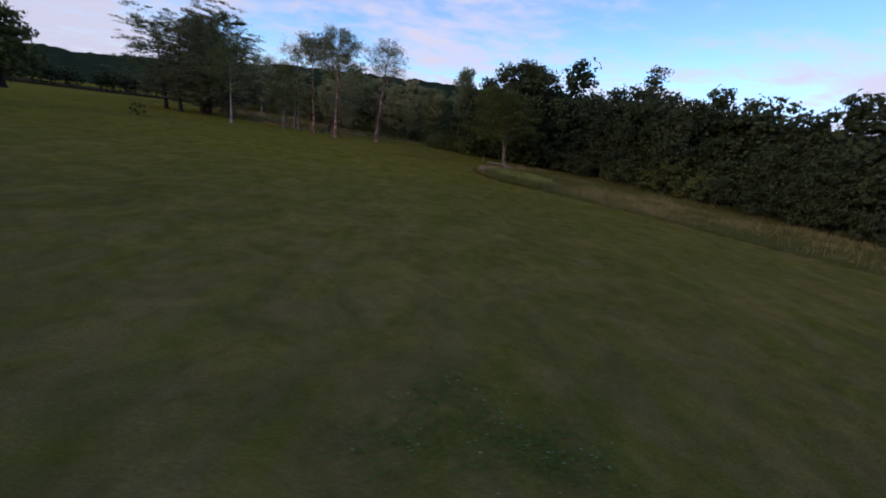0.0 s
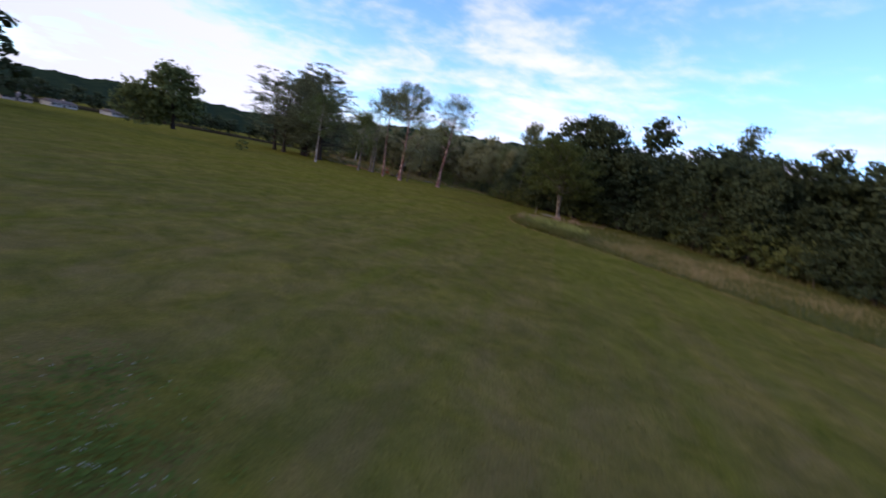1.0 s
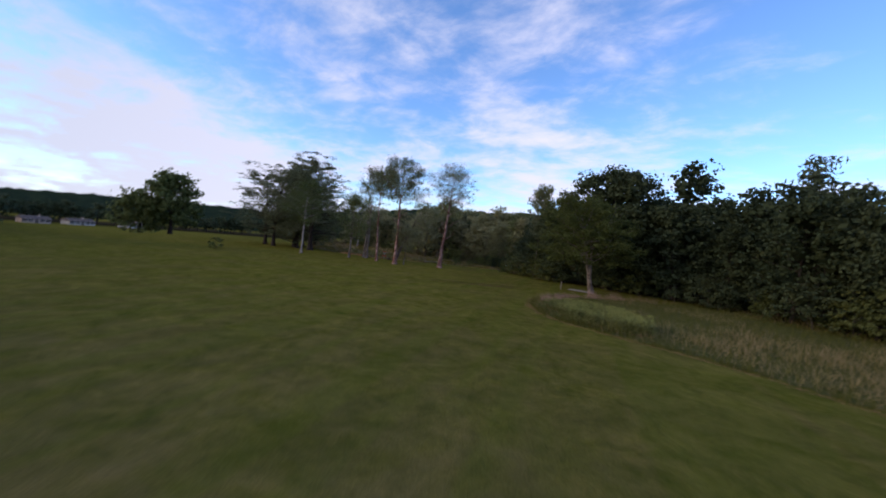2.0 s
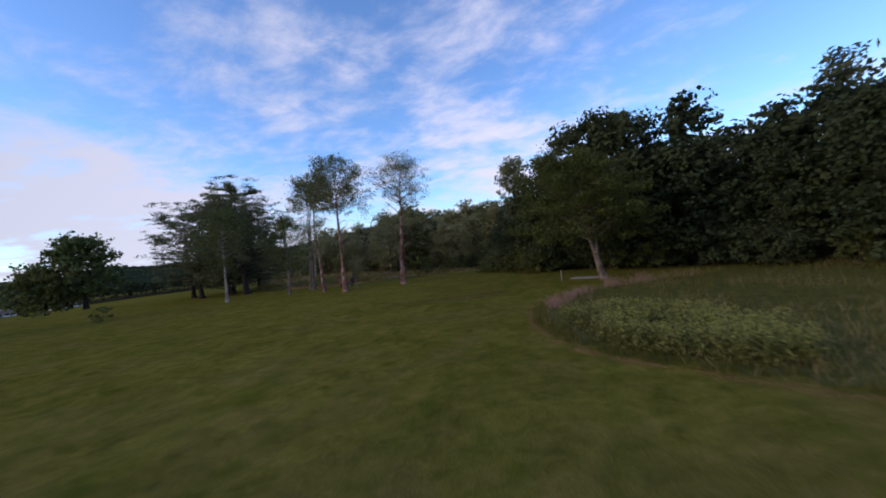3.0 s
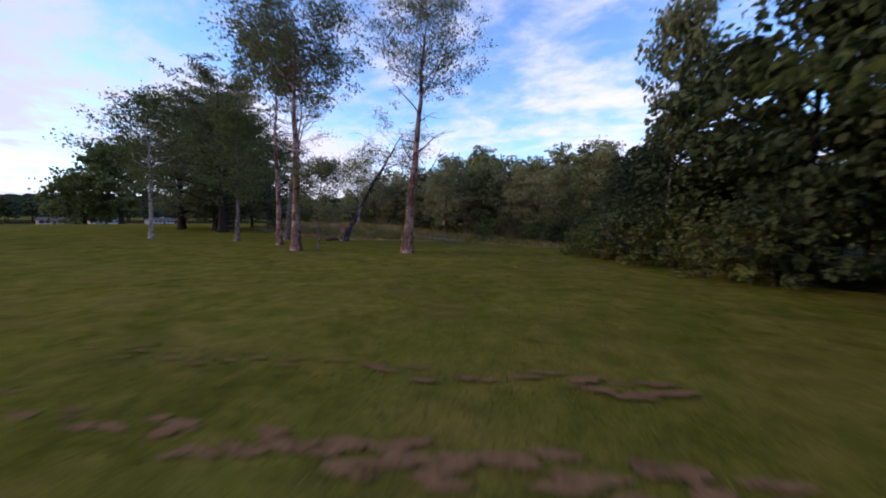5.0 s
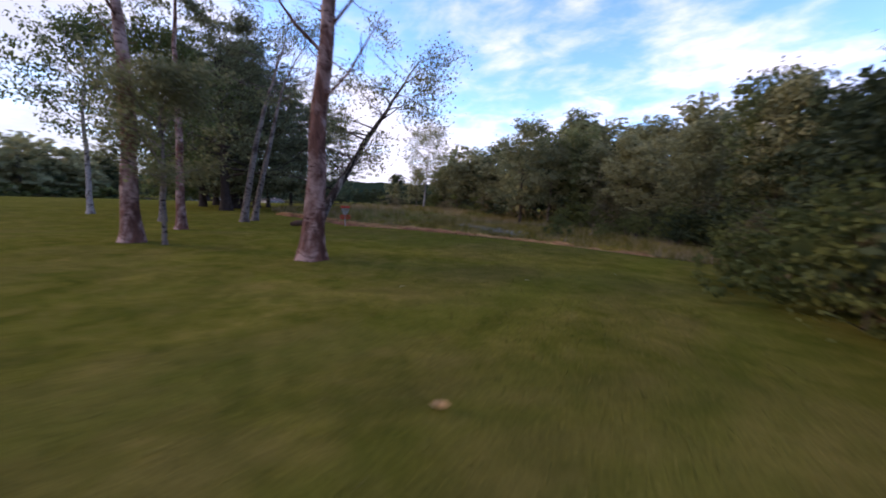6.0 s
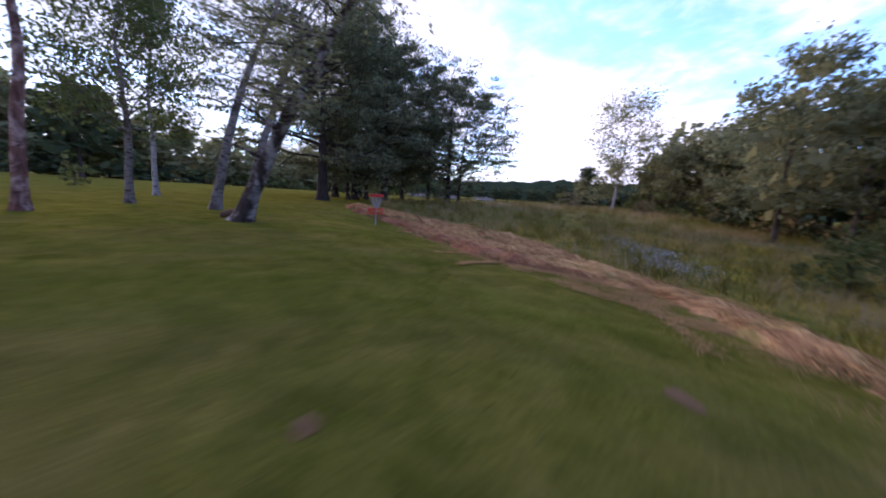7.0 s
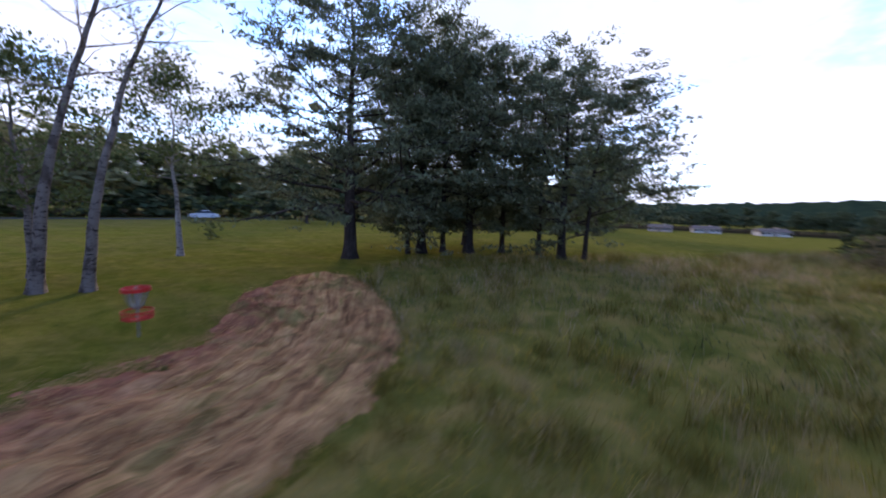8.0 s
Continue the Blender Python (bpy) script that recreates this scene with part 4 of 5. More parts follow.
def clumped(p, scale, keep, rng):
    """Keeps the points where a slow noise is high, so that growth comes in patches."""
    v = np.array([noise.noise(Vector((x * scale, y * scale, 3.3))) for x, y in p])
    return p[v + rng.normal(size=len(p)) * 0.15 > keep]


def blades(name, p, low, high, width, lean, material, rng, label, category, foot=0.0, short=False, mounds=0.0):
    """Grass: narrow tapering blades that bend over, joined as one growth."""
    n = len(p)
    h = rng.uniform(low, high, n)
    if mounds:
        h = h * np.clip(0.75 + 1.1 * np.array([noise.noise(Vector((x * mounds, y * mounds, 7.7))) for x, y in p]), 0.35, 1.5)
    a = rng.uniform(0, 2 * np.pi, n)
    side = np.column_stack([np.cos(a), np.sin(a), np.zeros(n)]) * (width * rng.uniform(0.6, 1.4, n))[:, None] * 0.5
    tip = np.column_stack([rng.normal(size=n) * lean, rng.normal(size=n) * lean, np.ones(n)]) * h[:, None]
    base = np.column_stack([p[:, 0], p[:, 1], gz_array(p[:, 0], p[:, 1]) + foot])
    if short:
        v = np.stack([base - side, base + side, base + tip + side * 0.25, base + tip - side * 0.25], 1).reshape(-1, 3)
        return tagged(new(name, fast_mesh(name, v, np.arange(4 * n).reshape(n, 4), material)), label, category, kind="stuff")
    mid = base + tip * np.array([0.35, 0.35, 0.55])
    v = np.stack([base - side, base + side, mid + side * 0.8, mid - side * 0.8, base + tip + side * 0.2, base + tip - side * 0.2], 1).reshape(-1, 3)
    i = np.arange(n)[:, None] * 6
    q = np.concatenate([i + np.array([[0, 1, 2, 3]]), i + np.array([[3, 2, 4, 5]])])
    return tagged(new(name, fast_mesh(name, v, q, material)), label, category, kind="stuff")


def litter(name, p, length, width, material, rng, label, category, lift=0.03, rise=0.25, along=None, tilt=0.4):
    """Straws and flat bits lying about."""
    n = len(p)
    a = rng.uniform(0, 2 * np.pi, n) if along is None else along + rng.normal(size=n) * 0.6
    t = np.column_stack([np.cos(a), np.sin(a), rng.normal(size=n) * rise]) * (length * rng.uniform(0.5, 1.4, n))[:, None] * 0.5
    b = np.column_stack([-np.sin(a), np.cos(a), rng.normal(size=n) * tilt]) * (width * rng.uniform(0.6, 1.4, n))[:, None] * 0.5
    c = np.column_stack([p[:, 0], p[:, 1], gz_array(p[:, 0], p[:, 1]) + lift + np.abs(rng.normal(size=n)) * lift])
    v = np.stack([c - t - b, c + t - b, c + t + b, c - t + b], 1).reshape(-1, 3)
    return tagged(new(name, fast_mesh(name, v, np.arange(4 * n).reshape(n, 4), material)), label, category, kind="stuff")


rng = np.random.default_rng(21)
LAWN_LANE = [(-2, 12), (14, 14), (18, 34), (8, 42), (4, 50), (3.5, 60), (2, 66), (-3, 74), (-7, 79.5), (-16, 80.5), (-22, 79), (-26, 70), (-14, 62), (-8, 50), (-8, 36), (-8, 24)]
FLOWN = np.array(smooth_line([(3, 14), (7, 15), (9.4, 19), (7.6, 30), (4.8, 40), (2.5, 50), (-1.6, 64), (-3.2, 72), (-7, 79), (-12, 80.4)], 6))
p = scatter(LAWN_LANE, 210000, rng)
gap = np.min(np.hypot(p[:, None, 0] - FLOWN[None, :, 0], p[:, None, 1] - FLOWN[None, :, 1]), axis=1)
p = p[rng.uniform(size=len(p)) < np.exp(-(gap / 4.2) ** 2)]
blades("lawn_grass", p, 0.018, 0.05, 0.010, 1.0, G_SHORT, rng, "short mown grass blades of the lawn", "grass", short=True)
CLOVER = [((4.1, 18.1), 0.8, 0.42, 900), ((5.0, 17.9), 0.5, 0.3, 500), ((3.3, 18.9), 0.45, 0.25, 300), ((2.6, 17.7), 0.35, 0.25, 200)]
cp = np.concatenate([np.array(c) + rng.normal(size=(n, 2)) * np.array([rx, ry]) for c, rx, ry, n in CLOVER])
G_CLOVER = grass_material("clover leaves", [(0.0, (0.065, 0.102, 0.020)), (1.0, (0.115, 0.155, 0.036))])
litter("clover_leaves", cp, 0.035, 0.030, G_CLOVER, rng, "patch of low dark green clover in the lawn", "clover", 0.03, 0.2, None, 0.2)
litter("clover_heads", cp[::22], 0.014, 0.018, G_WHITE, rng, "tiny white clover heads in the lawn", "clover", 0.045, 0.2, None, 0.2)

# uncut meadow
p = scatter(MEADOW, 36000, rng)
blades("meadow_grass", p, 0.15, 0.42, 0.014, 0.35, G_MEADOW, rng, "tall uncut meadow grass in green and tan", "grass")
blades("meadow_dry_grass", clumped(scatter(MEADOW, 24000, rng), 0.28, 0.12, rng), 0.2, 0.46, 0.010, 0.5, G_MDRY, rng, "dry bleached grass leaning in patches", "grass")
VERGE = [(8.8, 44.4), (12.8, 41.8), (17.0, 38.0), (24.5, 31.4), (40, 22.6), (44, 30), (30, 41), (20, 48), (12, 49.5)]
blades("bleached_grass", clumped(scatter(VERGE, 16000, rng), 0.3, -0.08, rng), 0.25, 0.55, 0.016, 0.5, G_TAN, rng, "bleached tan grass on the sunny side of the meadow", "grass", mounds=0.6)
CORNER = [(4.9, 51.8), (5.5, 51.8), (6.2, 54.0), (7.8, 56.2), (10.5, 58.2), (14.5, 59.6), (14.0, 60.4), (10.0, 59.2), (7.0, 57.2), (5.3, 54.7)]
pk = scatter(CORNER, 8000, rng)
pk = pk[rng.uniform(size=len(pk)) < np.clip(1.25 - (pk[:, 0] - 4.9) / 5.5, 0.13, 1)]
blades("pink_grass", clumped(pk, 0.8, -0.04, rng), 0.18, 0.60, 0.012, 0.45, G_PINK, rng, "pinkish seeding grass at the meadow corner", "grass", mounds=1.3)
WEEDS = [(5.3, 48.4), (5.75, 47.1), (7.2, 45.15), (9.4, 44.0), (10.6, 43.9), (11.0, 46.0), (9.8, 48.2), (7.4, 49.5)]
wp = clumped(scatter(WEEDS, 1750, rng), 0.8, -0.2, rng)
st = np.repeat(wp, 13, axis=0)
hz = rng.uniform(0.08, 0.64, len(st))
cen = np.column_stack([st[:, 0] + rng.normal(size=len(st)) * 0.09, st[:, 1] + rng.normal(size=len(st)) * 0.09, hz])
tagged(new("weed_patch", leaves("weed_patch", cen, 0.115, G_WEED, rng, 0.0, 0.38)), "patch of leafy pale green weeds in the meadow", "weeds", kind="stuff")
tp = np.repeat(wp[::2], 9, axis=0)
cen = np.column_stack([tp[:, 0] + rng.normal(size=len(tp)) * 0.05, tp[:, 1] + rng.normal(size=len(tp)) * 0.05, rng.uniform(0.55, 0.8, len(tp))])
G_TOPS = grass_material("cream weed tops", [(0.0, (0.204, 0.213, 0.061)), (1.0, (0.360, 0.345, 0.110))], 0.4)
tagged(new("weed_blossoms", leaves("weed_blossoms", cen, 0.075, G_TOPS, rng, 0.0, 0.4)), "cream green flowering tips of the weeds", "weeds", kind="stuff")
blades("weed_stems", wp, 0.4, 0.66, 0.015, 0.12, G_MEADOW, rng, "upright stems of the leafy weeds", "weeds")
edge = np.array(MEADOW_EDGE[16:])
pick = rng.integers(0, len(edge) - 1, 11000)
ep = edge[pick] + (edge[pick + 1] - edge[pick]) * rng.uniform(0, 1, (11000, 1)) + rng.normal(size=(11000, 2)) * 0.15 - np.array([0.10, 0.08])
ep = clumped(ep, 1.7, -0.27, rng)
oh = edge[pick[:5000]] + rng.normal(size=(5000, 2)) * 0.13 + np.array([0.14, 0.12])
blades("edge_grass", clumped(oh, 1.3, -0.15, rng), 0.10, 0.34, 0.011, 0.5, G_MEADOW, rng, "ragged grass leaning over the meadow edge", "grass")
G_CUT = grass_material("dull cut grass", [(0.0, (0.165, 0.089, 0.035)), (0.5, (0.320, 0.172, 0.073)), (1.0, (0.417, 0.239, 0.105))], 0.1)
litter("mown_fringe", ep, 0.09, 0.006, G_CUT, rng, "dry cut grass lying along the meadow edge", "cut grass", 0.008, 0.06, None, 0.08)

# rough field past the hay path
G_SEED = grass_material("greyish pink seed heads", [(0.0, (0.234, 0.163, 0.107)), (0.5, (0.367, 0.260, 0.177)), (1.0, (0.455, 0.325, 0.215))], 0.4)
blades("rough_seed_grass", clumped(scatter(ROUGH, 28000, rng), 0.25, 0.1, rng), 0.3, 0.6, 0.012, 0.45, G_SEED, rng, "greyish pink seeding grass in the rough field", "grass")
p = scatter(ROUGH, 112000, rng)
gap = np.hypot(p[:, 0] + 18, p[:, 1] - 87)
blades("rough_grass", p[gap < 12], 0.12, 0.42, 0.012, 0.6, G_ROUGH, rng, "rough uncut grass in mixed greens", "grass", mounds=0.9)
p = p[gap >= 12][::4]
blades("rough_far_grass", p, 0.16, 0.36, 0.030, 0.6, G_TALL, rng, "rough grass towards the far trees", "grass", mounds=0.9)
blades("rough_dry_grass", clumped(scatter(ROUGH, 52000, rng), 0.35, 0.17, rng), 0.2, 0.5, 0.015, 0.6, G_TAN, rng, "dry tan grass patches in the rough field", "grass", mounds=0.9)
cl = clumped(scatter(ROUGH, 1200, rng), 0.5, 0.10, rng)
cp = np.repeat(cl, 30, axis=0) + rng.normal(size=(len(cl) * 30, 2)) * 0.16
blades("dark_clumps", cp, 0.3, 0.7, 0.018, 0.4, G_DARK, rng, "darker clumps of coarse growth in the rough field", "grass")
cl = clumped(scatter(ROUGH, 700, rng), 0.4, 0.05, rng)
cp = np.repeat(cl, 22, axis=0) + rng.normal(size=(len(cl) * 22, 2)) * 0.10
blades("pale_tufts", cp, 0.35, 0.75, 0.012, 0.45, G_TAN, rng, "pale dry tufts standing above the rough grass", "grass")
fc = np.array([(-16.8, 86.7), (-17.4, 87.3), (-16.3, 87.1), (-15.7, 87.3), (-15.4, 86.7), (-18.6, 87.7), (-19.2, 88.1), (-17.8, 88.2), (-20.2, 88.8), (-21.2, 89.1), (-19.4, 89.0), (-18.3, 88.8), (-22.2, 89.4)])
tuft_at = np.repeat(fc, 12, axis=0) + rng.normal(size=(len(fc) * 12, 2)) * np.array([0.46, 0.38])
fp = np.repeat(tuft_at, 20, axis=0) + rng.normal(size=(len(tuft_at) * 20, 2)) * rng.uniform(0.04, 0.24, (len(tuft_at), 1)).repeat(20, axis=0)
cen = np.column_stack([fp[:, 0], fp[:, 1], gz_array(fp[:, 0], fp[:, 1]) + rng.uniform(0.25, 0.45, len(fp))])
tagged(new("lavender_flowers", leaves("lavender_flowers", cen, 0.028, G_FLOWER, rng, 0.4, 0.9)), "patch of small pale lavender wildflowers", "flowers", kind="stuff")
blades("flower_stems", fp[::3], 0.25, 0.5, 0.015, 0.2, G_TALL, rng, "green stems of the lavender wildflowers", "flowers")

# hay on the cut path
hp = clumped(scatter(HAY, 44000, rng), 0.9, -0.08, rng)
hp = hp + np.column_stack([np.zeros(len(hp)), rng.normal(size=len(hp)) * 0.12])
run = along_across(hp[:, 0], hp[:, 1], HAY_MID)[0]
mid = np.array(HAY_MID)
mid_run = np.concatenate([[0], np.cumsum(np.hypot(*np.diff(mid, axis=0).T))])
step = np.column_stack([np.interp(run + 0.3, mid_run, mid[:, k]) - np.interp(run - 0.3, mid_run, mid[:, k]) for k in (0, 1)])
lay = np.arctan2(step[:, 1], step[:, 0])
litter("loose_hay", hp, 0.16, 0.009, G_STRAW, rng, "loose dry hay strewn over the path", "hay", 0.07, 0.12, lay)
blades("hay_stubble", clumped(scatter(HAY, 12000, rng), 0.55, 0.08, rng), 0.06, 0.17, 0.022, 0.6, G_TALL, rng, "green stubble showing through the hay", "grass")


he = np.array(HAY_EDGE[20:])
pick = rng.integers(0, len(he) - 1, 22000)
sp = he[pick] + (he[pick + 1] - he[pick]) * rng.uniform(0, 1, (22000, 1)) + np.column_stack([rng.normal(size=22000) * 0.3, 0.12 - np.abs(rng.normal(size=22000)) * 0.5])
hf_edge = np.array(HAY_FAR)
pick = rng.integers(0, len(hf_edge) - 1, 7000)
sp = np.concatenate([sp, hf_edge[pick] + (hf_edge[pick + 1] - hf_edge[pick]) * rng.uniform(0, 1, (7000, 1)) + rng.normal(size=(7000, 2)) * 0.3])
THIN = [(-15.8, 82.0), (-14.6, 81.5), (-12.6, 82.6), (-11.0, 83.6), (-11.0, 84.0), (-13.0, 84.7), (-14.8, 84.3), (-15.6, 83.0)]
sp = np.concatenate([sp, scatter(THIN, 17000, rng)])
litter("scattered_hay", clumped(sp, 1.6, -0.06, rng), 0.06, 0.006, G_CUT, rng, "thin scatter of hay over the lawn beside the path", "hay", 0.02, 0.06, None, 0.1)


def streak(name, line, width, n, material, label):
    """A thin trail of hay or dirt on the lawn."""
    pts = np.array(smooth_line(line, 10))
    k = rng.integers(0, len(pts) - 1, n)
    q = pts[k] + (pts[k + 1] - pts[k]) * rng.uniform(0, 1, (n, 1)) + rng.normal(size=(n, 2)) * width
    return litter(name, q, 0.09, 0.011, material, rng, label, "trail", 0.016, 0.03, None, 0.05)


rim_line = HAY_FAR[48:]
streak("hay_windrow", [(x + 0.15, y - 0.25) for x, y in rim_line[::4]], 0.13, 7000, G_STRAW, "windrow of bright dry straw along the rim of the cut path")
streak("hay_windrow", [(x + 0.9, y - 1.2) for x, y in rim_line[::4]], 0.10, 3500, G_STRAW, "thin windrow of dry straw on the cut path")
streak("hay_trail", [(-15.9, 81.9), (-15.4, 83.0), (-14.5, 83.6), (-13.5, 83.55), (-12.5, 83.3), (-11.3, 82.8), (-10.4, 82.3)], 0.13, 900, G_CUT, "thin straggling line of cut hay on the lawn")
streak("hay_trail", [(-14.1, 80.3), (-14.55, 80.6), (-14.85, 80.9), (-15.15, 81.2), (-15.5, 81.5)], 0.045, 520, G_STRAW, "thin trail of hay dragged over the lawn")
streak("hay_trail", [(-15.5, 80.0), (-15.85, 80.5), (-16.4, 80.9), (-16.8, 81.2)], 0.03, 280, G_STRAW, "thin trail of hay dragged over the lawn")

WORN = [np.array(smooth_line([(-9.6, 54.7), (-6.4, 54.9), (-4.3, 55.3), (-2.4, 56.0), (-0.95, 56.55), (0.6, 57.2), (2.1, 57.95)], 12)),
        np.array(smooth_line([(-6.9, 56.1), (-5.0, 56.6), (-3.2, 57.2), (-1.0, 58.2), (0.9, 59.1), (1.6, 59.4)], 12))]
for k in range(96):
    line = WORN[0] if k < 60 else WORN[1]
    f = ((k if k < 60 else k - 60) / (59 if k < 60 else 35)) ** 0.8
    x, y = line[int(f * (len(line) - 1))] + rng.normal(size=2) * 0.13
    long_r, short_r = 0.08 + 0.26 * f * rng.uniform(0.2, 1.1), (1.0 if k < 60 else 0.6) * (0.015 + 0.085 * f * rng.uniform(0.4, 1.3))
    turn = radians(24) + rng.normal() * 0.15
    spot = []
    for a in range(14):
        u, v = long_r * math.cos(a * math.pi / 7) * rng.uniform(0.7, 1.2), short_r * math.sin(a * math.pi / 7) * rng.uniform(0.6, 1.3)
        spot.append((x + u * math.cos(turn) - v * math.sin(turn), y + u * math.sin(turn) + v * math.cos(turn)))
    sheet("dirt_patch", spot, DIRT.m, 0.006 + 0.0004 * k, "worn patch of bare reddish dirt in a line across the lawn", "dirt")
blades("dirt_tufts", scatter([(-5, 54.6), (2.6, 57.4), (2.6, 59.6), (-5, 57.0)], 2600, rng), 0.02, 0.06, 0.014, 0.8, G_SHORT, rng, "grass tufts over the worn dirt", "grass")
for x, y, r in ((-9.4, 81.0, 0.16), (-9.1, 78.4, 0.10)):
    spot = [(x + r * math.cos(a) * random.uniform(0.7, 1.3), y + 0.6 * r * math.sin(a) * random.uniform(0.7, 1.3)) for a in [k * math.pi / 6 for k in range(12)]]
    sheet("dirt_spot", spot, DIRT.m, 0.006, "small bare dirt spot in the lawn", "dirt")

# ---------------- built things ----------------
def plain(name, colour, rough=0.6, metal=0.0, var=0.25, scale=6.0, bump=0.0):
    k = Mat(name, rough=rough, metal=metal, spec=0.05 if rough > 0.65 else 0.3)
    t = k.noise(scale, 5.0, 0.6, 0.3)
    k.colour(k.ramp(t, [(0.25, tuple(c * (1 - var) for c in colour)), (0.75, tuple(min(1, c * (1 + var)) for c in colour))]))
    if bump:
        k.bump(t, bump, 0.01)
    return k.m


RED = plain("red enamel", (0.62, 0.035, 0.030), 0.4, 0.0, 0.15)
GALV = plain("galvanised steel", (0.42, 0.43, 0.44), 0.45, 0.8, 0.2)
POSTWOOD = plain("weathered post wood", (0.28, 0.23, 0.18), 0.9, 0, 0.35, 9, 0.5)
CONCRETE = plain("pale tee pad concrete", (0.33, 0.275, 0.25), 0.9, 0, 0.2, 3, 0.3)
WHITE_WALL = plain("white siding", (0.46, 0.41, 0.38), 0.7, 0, 0.1, 2)
TAN_WALL = plain("tan brick siding", (0.46, 0.34, 0.28), 0.8, 0, 0.15, 3)
ROOF = plain("grey shingle roof", (0.13, 0.10, 0.09), 0.9, 0, 0.25, 4, 0.3)
GLASS = plain("dark window glass", (0.03, 0.035, 0.045), 0.1, 0, 0.1)
PAINT = plain("silver car paint", (0.55, 0.56, 0.60), 0.3, 0.3, 0.05)
TYRE = plain("black rubber tyre", (0.02, 0.02, 0.02), 0.9, 0, 0.2)
ASPHALT = plain("asphalt road", (0.05, 0.05, 0.052), 0.9, 0, 0.25, 2, 0.3)
TWIG = plain("bleached twig wood", (0.55, 0.48, 0.36), 0.9, 0, 0.2, 20)
TANLEAF = plain("dry tan leaf", (0.46, 0.27, 0.13), 0.9, 0, 0.25, 30)
BROKEN = plain("rotten wood", (0.13, 0.075, 0.05), 0.95, 0, 0.5, 8, 0.8)


def ring(name, radius, thick, high, z, material, seg=40):
    """A flat band bent into a ring."""
    bm = bmesh.new()
    prof = [(radius, z), (radius + thick, z), (radius + thick, z + high), (radius, z + high)]
    vs = [[bm.verts.new((r * math.cos(2 * math.pi * s / seg), r * math.sin(2 * math.pi * s / seg), h)) for r, h in prof] for s in range(seg)]
    for s in range(seg):
        for k in range(4):
            bm.faces.new((vs[s][k], vs[(s + 1) % seg][k], vs[(s + 1) % seg][(k + 1) % 4], vs[s][(k + 1) % 4]))
    return bm_mesh(name, bm, material)


def disc_basket(x, y):
    """A target for disc throwing: pole, top band, hanging chains, wire tray."""
    b = tagged(new("disc_golf_basket"), "red disc golf basket with grey chains on a pole", "basket")
    part("pole", tubes("pole", [([(0, 0, -0.15), (0, 0, 0.7), (0, 0, 1.40)], [0.026, 0.026, 0.026])], GALV, 12), b)
    part("top_band", ring("top_band", 0.29, 0.012, 0.10, 1.27, RED), b, "red sheet metal band")
    spokes = [([(0, 0, 1.36), (0.15 * math.cos(a), 0.15 * math.sin(a), 1.365), (0.29 * math.cos(a), 0.29 * math.sin(a), 1.36)], [0.008] * 3) for a in [k * math.pi / 4 for k in range(8)]]
    part("crown_spokes", tubes("crown_spokes", spokes, RED, 5), b)
    for k in range(14):
        a = k * 2 * math.pi / 14
        r0 = 0.26 if k % 2 else 0.19
        line = [(r * math.cos(a), r * math.sin(a), z) for r, z in ((r0, 1.28), (r0 * 0.86, 1.10), (r0 * 0.6, 0.94), (0.07, 0.82))]
        part("chain", tubes("chain", [(line, [0.011] * 4)], GALV, 5), b, "grey steel chain" if k == 0 else "")
    tray = part("tray", ring("tray", 0.325, 0.012, 0.03, 0.745, RED), b, "red wire tray")
    part("lower_rim", ring("lower_rim", 0.315, 0.012, 0.025, 0.56, RED), tray)
    wires = [([(0.325 * math.cos(a), 0.325 * math.sin(a), 0.76), (0.325 * math.cos(a), 0.325 * math.sin(a), 0.57), (0.03 * math.cos(a), 0.03 * math.sin(a), 0.555)], [0.006] * 3) for a in [k * 2 * math.pi / 36 for k in range(36)]]
    part("wire_cage", tubes("wire_cage", wires, RED, 4), tray)["kind"] = "stuff"
    b.matrix_basis = pose(x, y, gz(x, y) - 0.06)
    return b


disc_basket(-23.05, 78.6)


def box(bm, x0, x1, y0, y1, z0, z1):
    v = [bm.verts.new((x, y, z)) for z in (z0, z1) for x, y in ((x0, y0), (x1, y0), (x1, y1), (x0, y1))]
    for f in ((3, 2, 1, 0), (4, 5, 6, 7), (0, 1, 5, 4), (1, 2, 6, 5), (2, 3, 7, 6), (3, 0, 4, 7)):
        bm.faces.new([v[i] for i in f])


def block(name, dims, material, parent, label="", bevel=0.0):
    bm = bmesh.new()
    box(bm, *dims)
    if bevel:
        bmesh.ops.bevel(bm, geom=bm.edges[:], offset=bevel, segments=2, affect="EDGES")
    return part(name, bm_mesh(name, bm, material), parent, label)


# tee pad and its post beside the maple
pad = tagged(new("tee_pad"), "pale concrete tee pad set in the grass by the maple", "tee pad")
block("slab", (-1.15, 1.15, -0.56, 0.56, -0.06, 0.022), CONCRETE, pad, bevel=0.02)
pad.matrix_basis = pose(7.6, 62.75, 0.0, 0, 0, -24)
post = tagged(new("marker_post"), "short weathered wooden marker post near the tee pad", "post")
block("shaft", (-0.035, 0.035, -0.035, 0.035, -0.2, 0.74), POSTWOOD, post, bevel=0.008)
block("cap", (-0.04, 0.04, -0.04, 0.04, 0.74, 0.76), POSTWOOD, post, bevel=0.006)
post.matrix_basis = pose(5.8, 62.05, 0.0, 1.5, 2, 20)
flag = tagged(new("marking_flag"), "small red marking flag on a wire in the meadow corner", "flag")
part("wire", tubes("wire", [([(0, 0, -0.1), (0, 0, 0.10), (0.01, 0, 0.22)], [0.0025] * 3)], GALV, 5), flag)
block("cloth", (0.01, 0.09, -0.002, 0.002, 0.15, 0.22), RED, flag)
